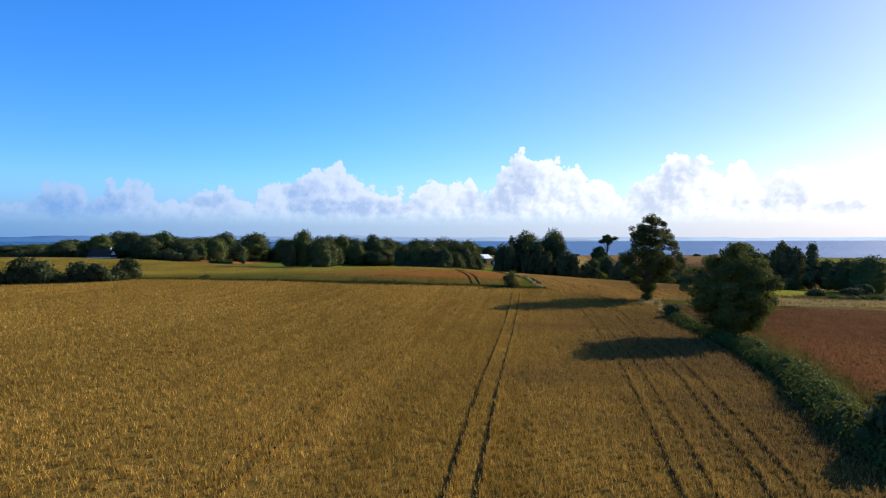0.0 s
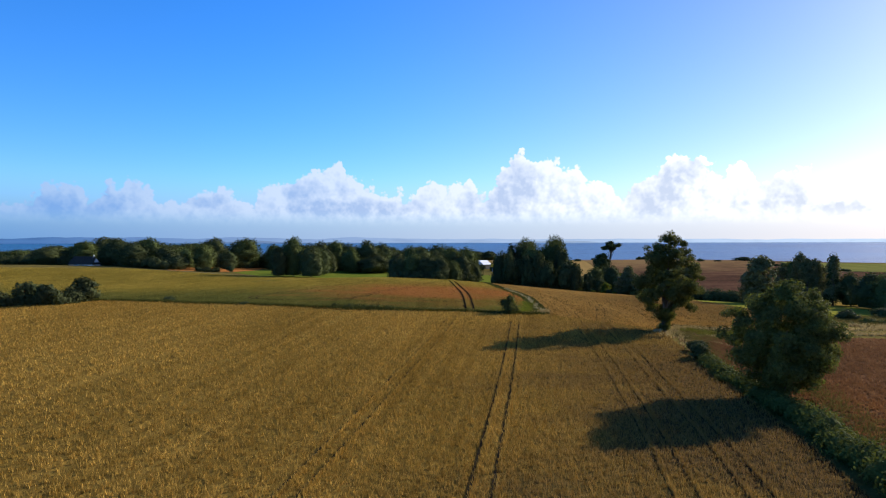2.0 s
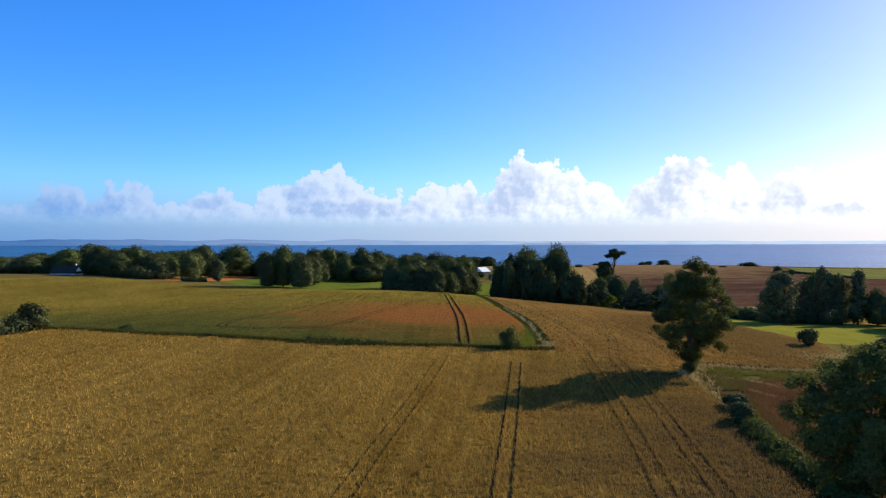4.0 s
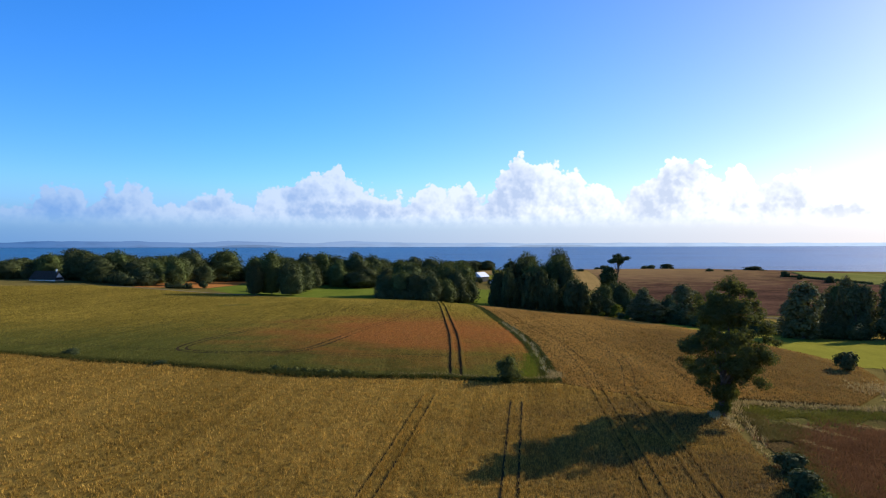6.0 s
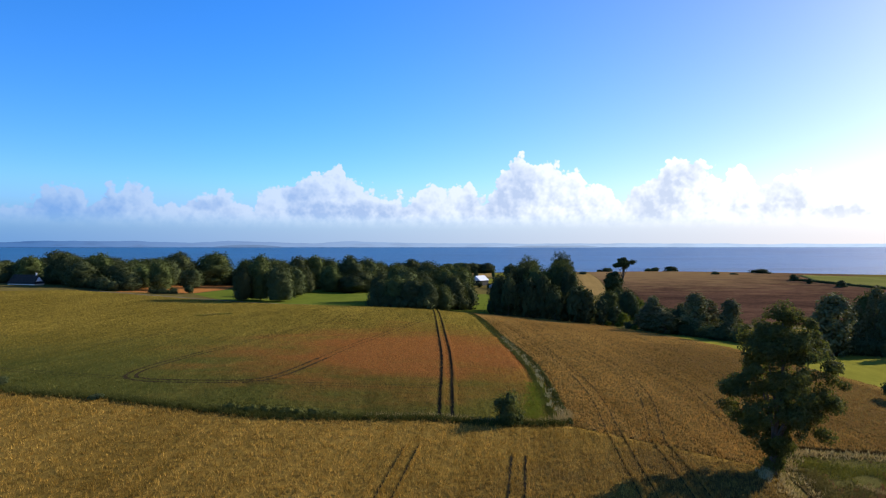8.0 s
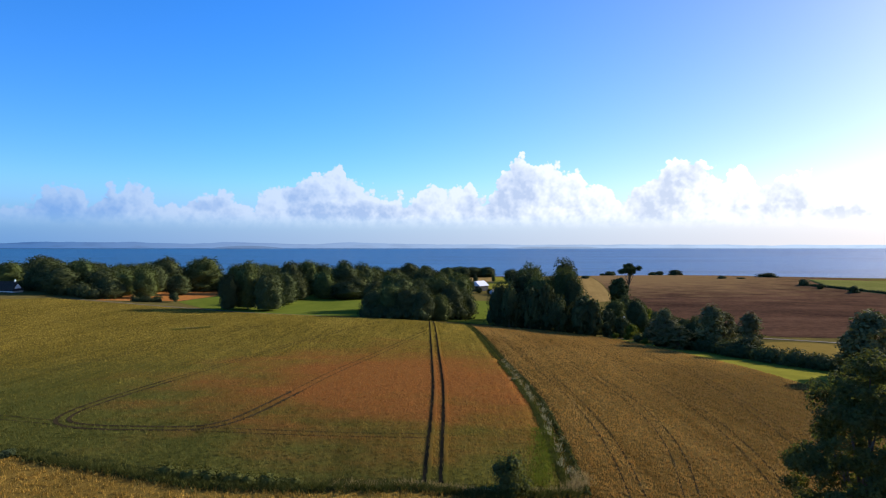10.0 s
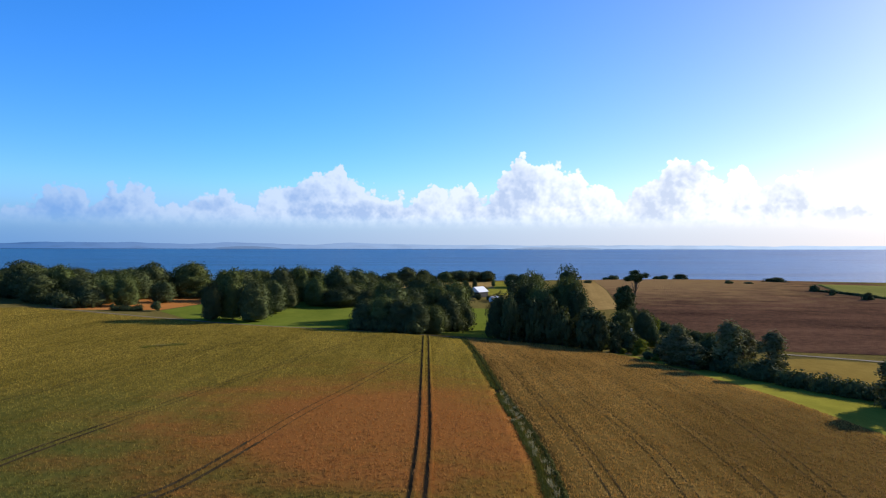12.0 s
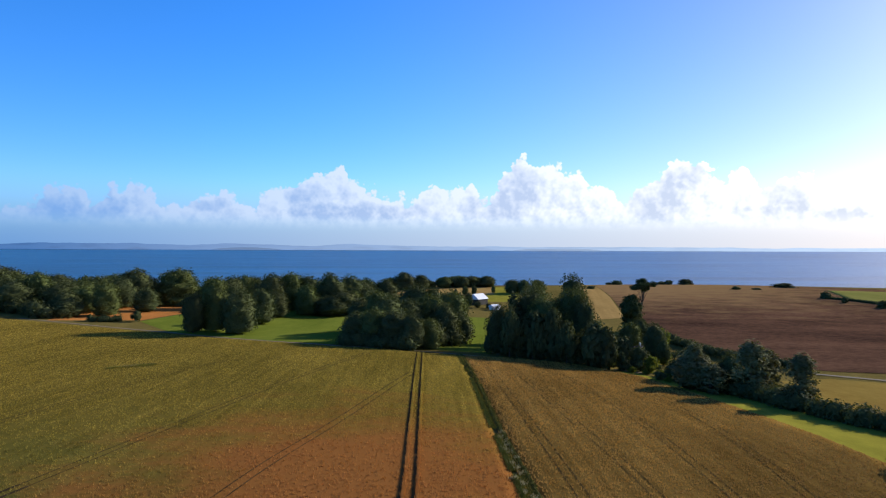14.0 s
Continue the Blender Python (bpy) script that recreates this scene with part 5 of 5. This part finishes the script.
# Dark strip painted where taller barley shades the hollow's rim.
tagged(new("shade_strip", ribbon_mesh("shade_strip", M_SHADED_SOIL, [(-104, 391.5), (-101, 393), (-97.5, 392.3)], 1.5, 0.03)), "dark strip painted as the shade of standing barley", "bare patch", kind="structure")


plant([(31, 705, 11, 5.5), (38, 700, 5.5, 4.5), (47, 696, 4, 3.5)], BUSH, "bushes before the barn", "dark bush before the barn", fuller=1.0)
plant([(-87.7, 220.3, 1.8, 2.6), (-61, 207.5, 1.2, 2.0)], BUSH, "bushes in the ditch", "low dark bush in the ditch", fuller=1.0)


# ---- buildings ----
def prism(name, mat, x0, x1, y0, y1, z0, z1, hip=0.0):
    """A gabled or half-hipped roof over a box, its ridge along x."""
    bm = bmesh.new()
    ym, over = (y0 + y1) / 2, 0.5
    a = [bm.verts.new(c) for c in ((x0 - over, y0 - over, z0), (x1 + over, y0 - over, z0), (x1 + over, y1 + over, z0), (x0 - over, y1 + over, z0))]
    r = [bm.verts.new(c) for c in ((x0 - over + hip, ym, z1), (x1 + over - hip, ym, z1))]
    low = [bm.verts.new(v.co - Vector((0, 0, 0.3))) for v in a]
    for f in ((a[0], a[1], r[1], r[0]), (a[2], a[3], r[0], r[1]), (a[1], a[2], r[1]), (a[3], a[0], r[0])):
        bm.faces.new(f)
    for k in range(4):
        bm.faces.new((a[k - 1], low[k - 1], low[k], a[k]))
    bm.faces.new(low)
    bmesh.ops.recalc_face_normals(bm, faces=bm.faces[:])
    me = bpy.data.meshes.new(name)
    bm.to_mesh(me)
    bm.free()
    me.materials.append(mat)
    return me


def house(name, label, x, y, turn, length, depth, wall, ridge, wall_mat, roof_mat, hip, chimneys=(), windows=(), base=None):
    """A house with walls, roof, chimneys, windows and a door, standing on the land."""
    thing = tagged(new(name), label, "house")
    thing.matrix_basis = Matrix.Translation((x, y, float(soil(x, y)) if base is None else base)) @ Matrix.Rotation(radians(turn), 4, "Z")
    l, d = length / 2, depth / 2
    for n, (x0, x1, y0, y1) in enumerate(((-l, l, -d, -d + 0.35), (-l, l, d - 0.35, d), (-l, -l + 0.35, -d + 0.35, d - 0.35), (l - 0.35, l, -d + 0.35, d - 0.35))):
        part("wall", box_mesh("wall", wall_mat, x0, x1, y0, y1, -1.0, wall), thing)
    roof = part("roof", prism("roof", roof_mat, -l, l, -d, d, wall + 0.05, ridge, hip), thing, "steep pitched roof")
    for cx in chimneys:
        part("chimney", box_mesh("chimney", M_LIME, cx - 0.45, cx + 0.45, -0.45, 0.45, ridge - 0.8, ridge + 1.3, 0.05), roof, "white chimney")
    for wx in windows:
        pane = part("window", box_mesh("window", M_GLASS, wx - 0.6, wx + 0.6, -d - 0.03, -d + 0.1, 0.9, 2.1), thing, "small dark window")
        part("frame", box_mesh("frame", M_LIME, wx - 0.7, wx + 0.7, -d - 0.06, -d - 0.002, 0.8, 0.9), pane)
    part("door", box_mesh("door", M_TIMBER, -0.5, 0.5, -d - 0.05, -d + 0.1, 0.0, 2.05), thing, "dark wooden door")
    return thing


def gable_wall(thing, side, depth, wall, ridge, hip, mat):
    """The upright triangle under a roof's end."""
    bm = bmesh.new()
    d = depth / 2
    for dx in (0, 0.3):
        for c in ((side - dx * (1 if side > 0 else -1), -d, wall), (side - dx * (1 if side > 0 else -1), d, wall), (side - dx * (1 if side > 0 else -1), 0, ridge - 0.4)):
            bm.verts.new(c)
    v = list(bm.verts)
    for f in ((0, 1, 2), (5, 4, 3), (0, 3, 4, 1), (1, 4, 5, 2), (2, 5, 3, 0)):
        bm.faces.new([v[k] for k in f])
    me = bpy.data.meshes.new("gable")
    bm.to_mesh(me)
    bm.free()
    me.materials.append(mat)
    part("gable", me, thing, "white gable end")


farm = house("farmhouse", "thatched farmhouse with a white gable among trees", -310.5, 566, -12, 24, 8.5, 3.0, 9.5, M_LIME, M_THATCH, 2.2, (9.5,), (-8, -5, 3, 6), base=float(soil(-310.5, 566)) - 1.8)
gable_wall(farm, 12, 8.5, 3.0, 8.2, 0, M_LIME)
house("barn", "dark timber barn with a pale metal roof", 40, 724, 50, 14, 11, 5.0, 9.5, M_TIMBER, M_ROOF, 0.0)
house("shed", "small outbuilding with a pale roof", 52, 690, 40, 8, 5, 2.6, 4.6, M_LIME, M_ROOF, 0.0)
house("cottage", "low cottage half hidden in the garden", 112, 492, 35, 11, 7, 2.6, 6.5, M_BRICK, M_THATCH, 1.0, (2.5,), (-3, 3))
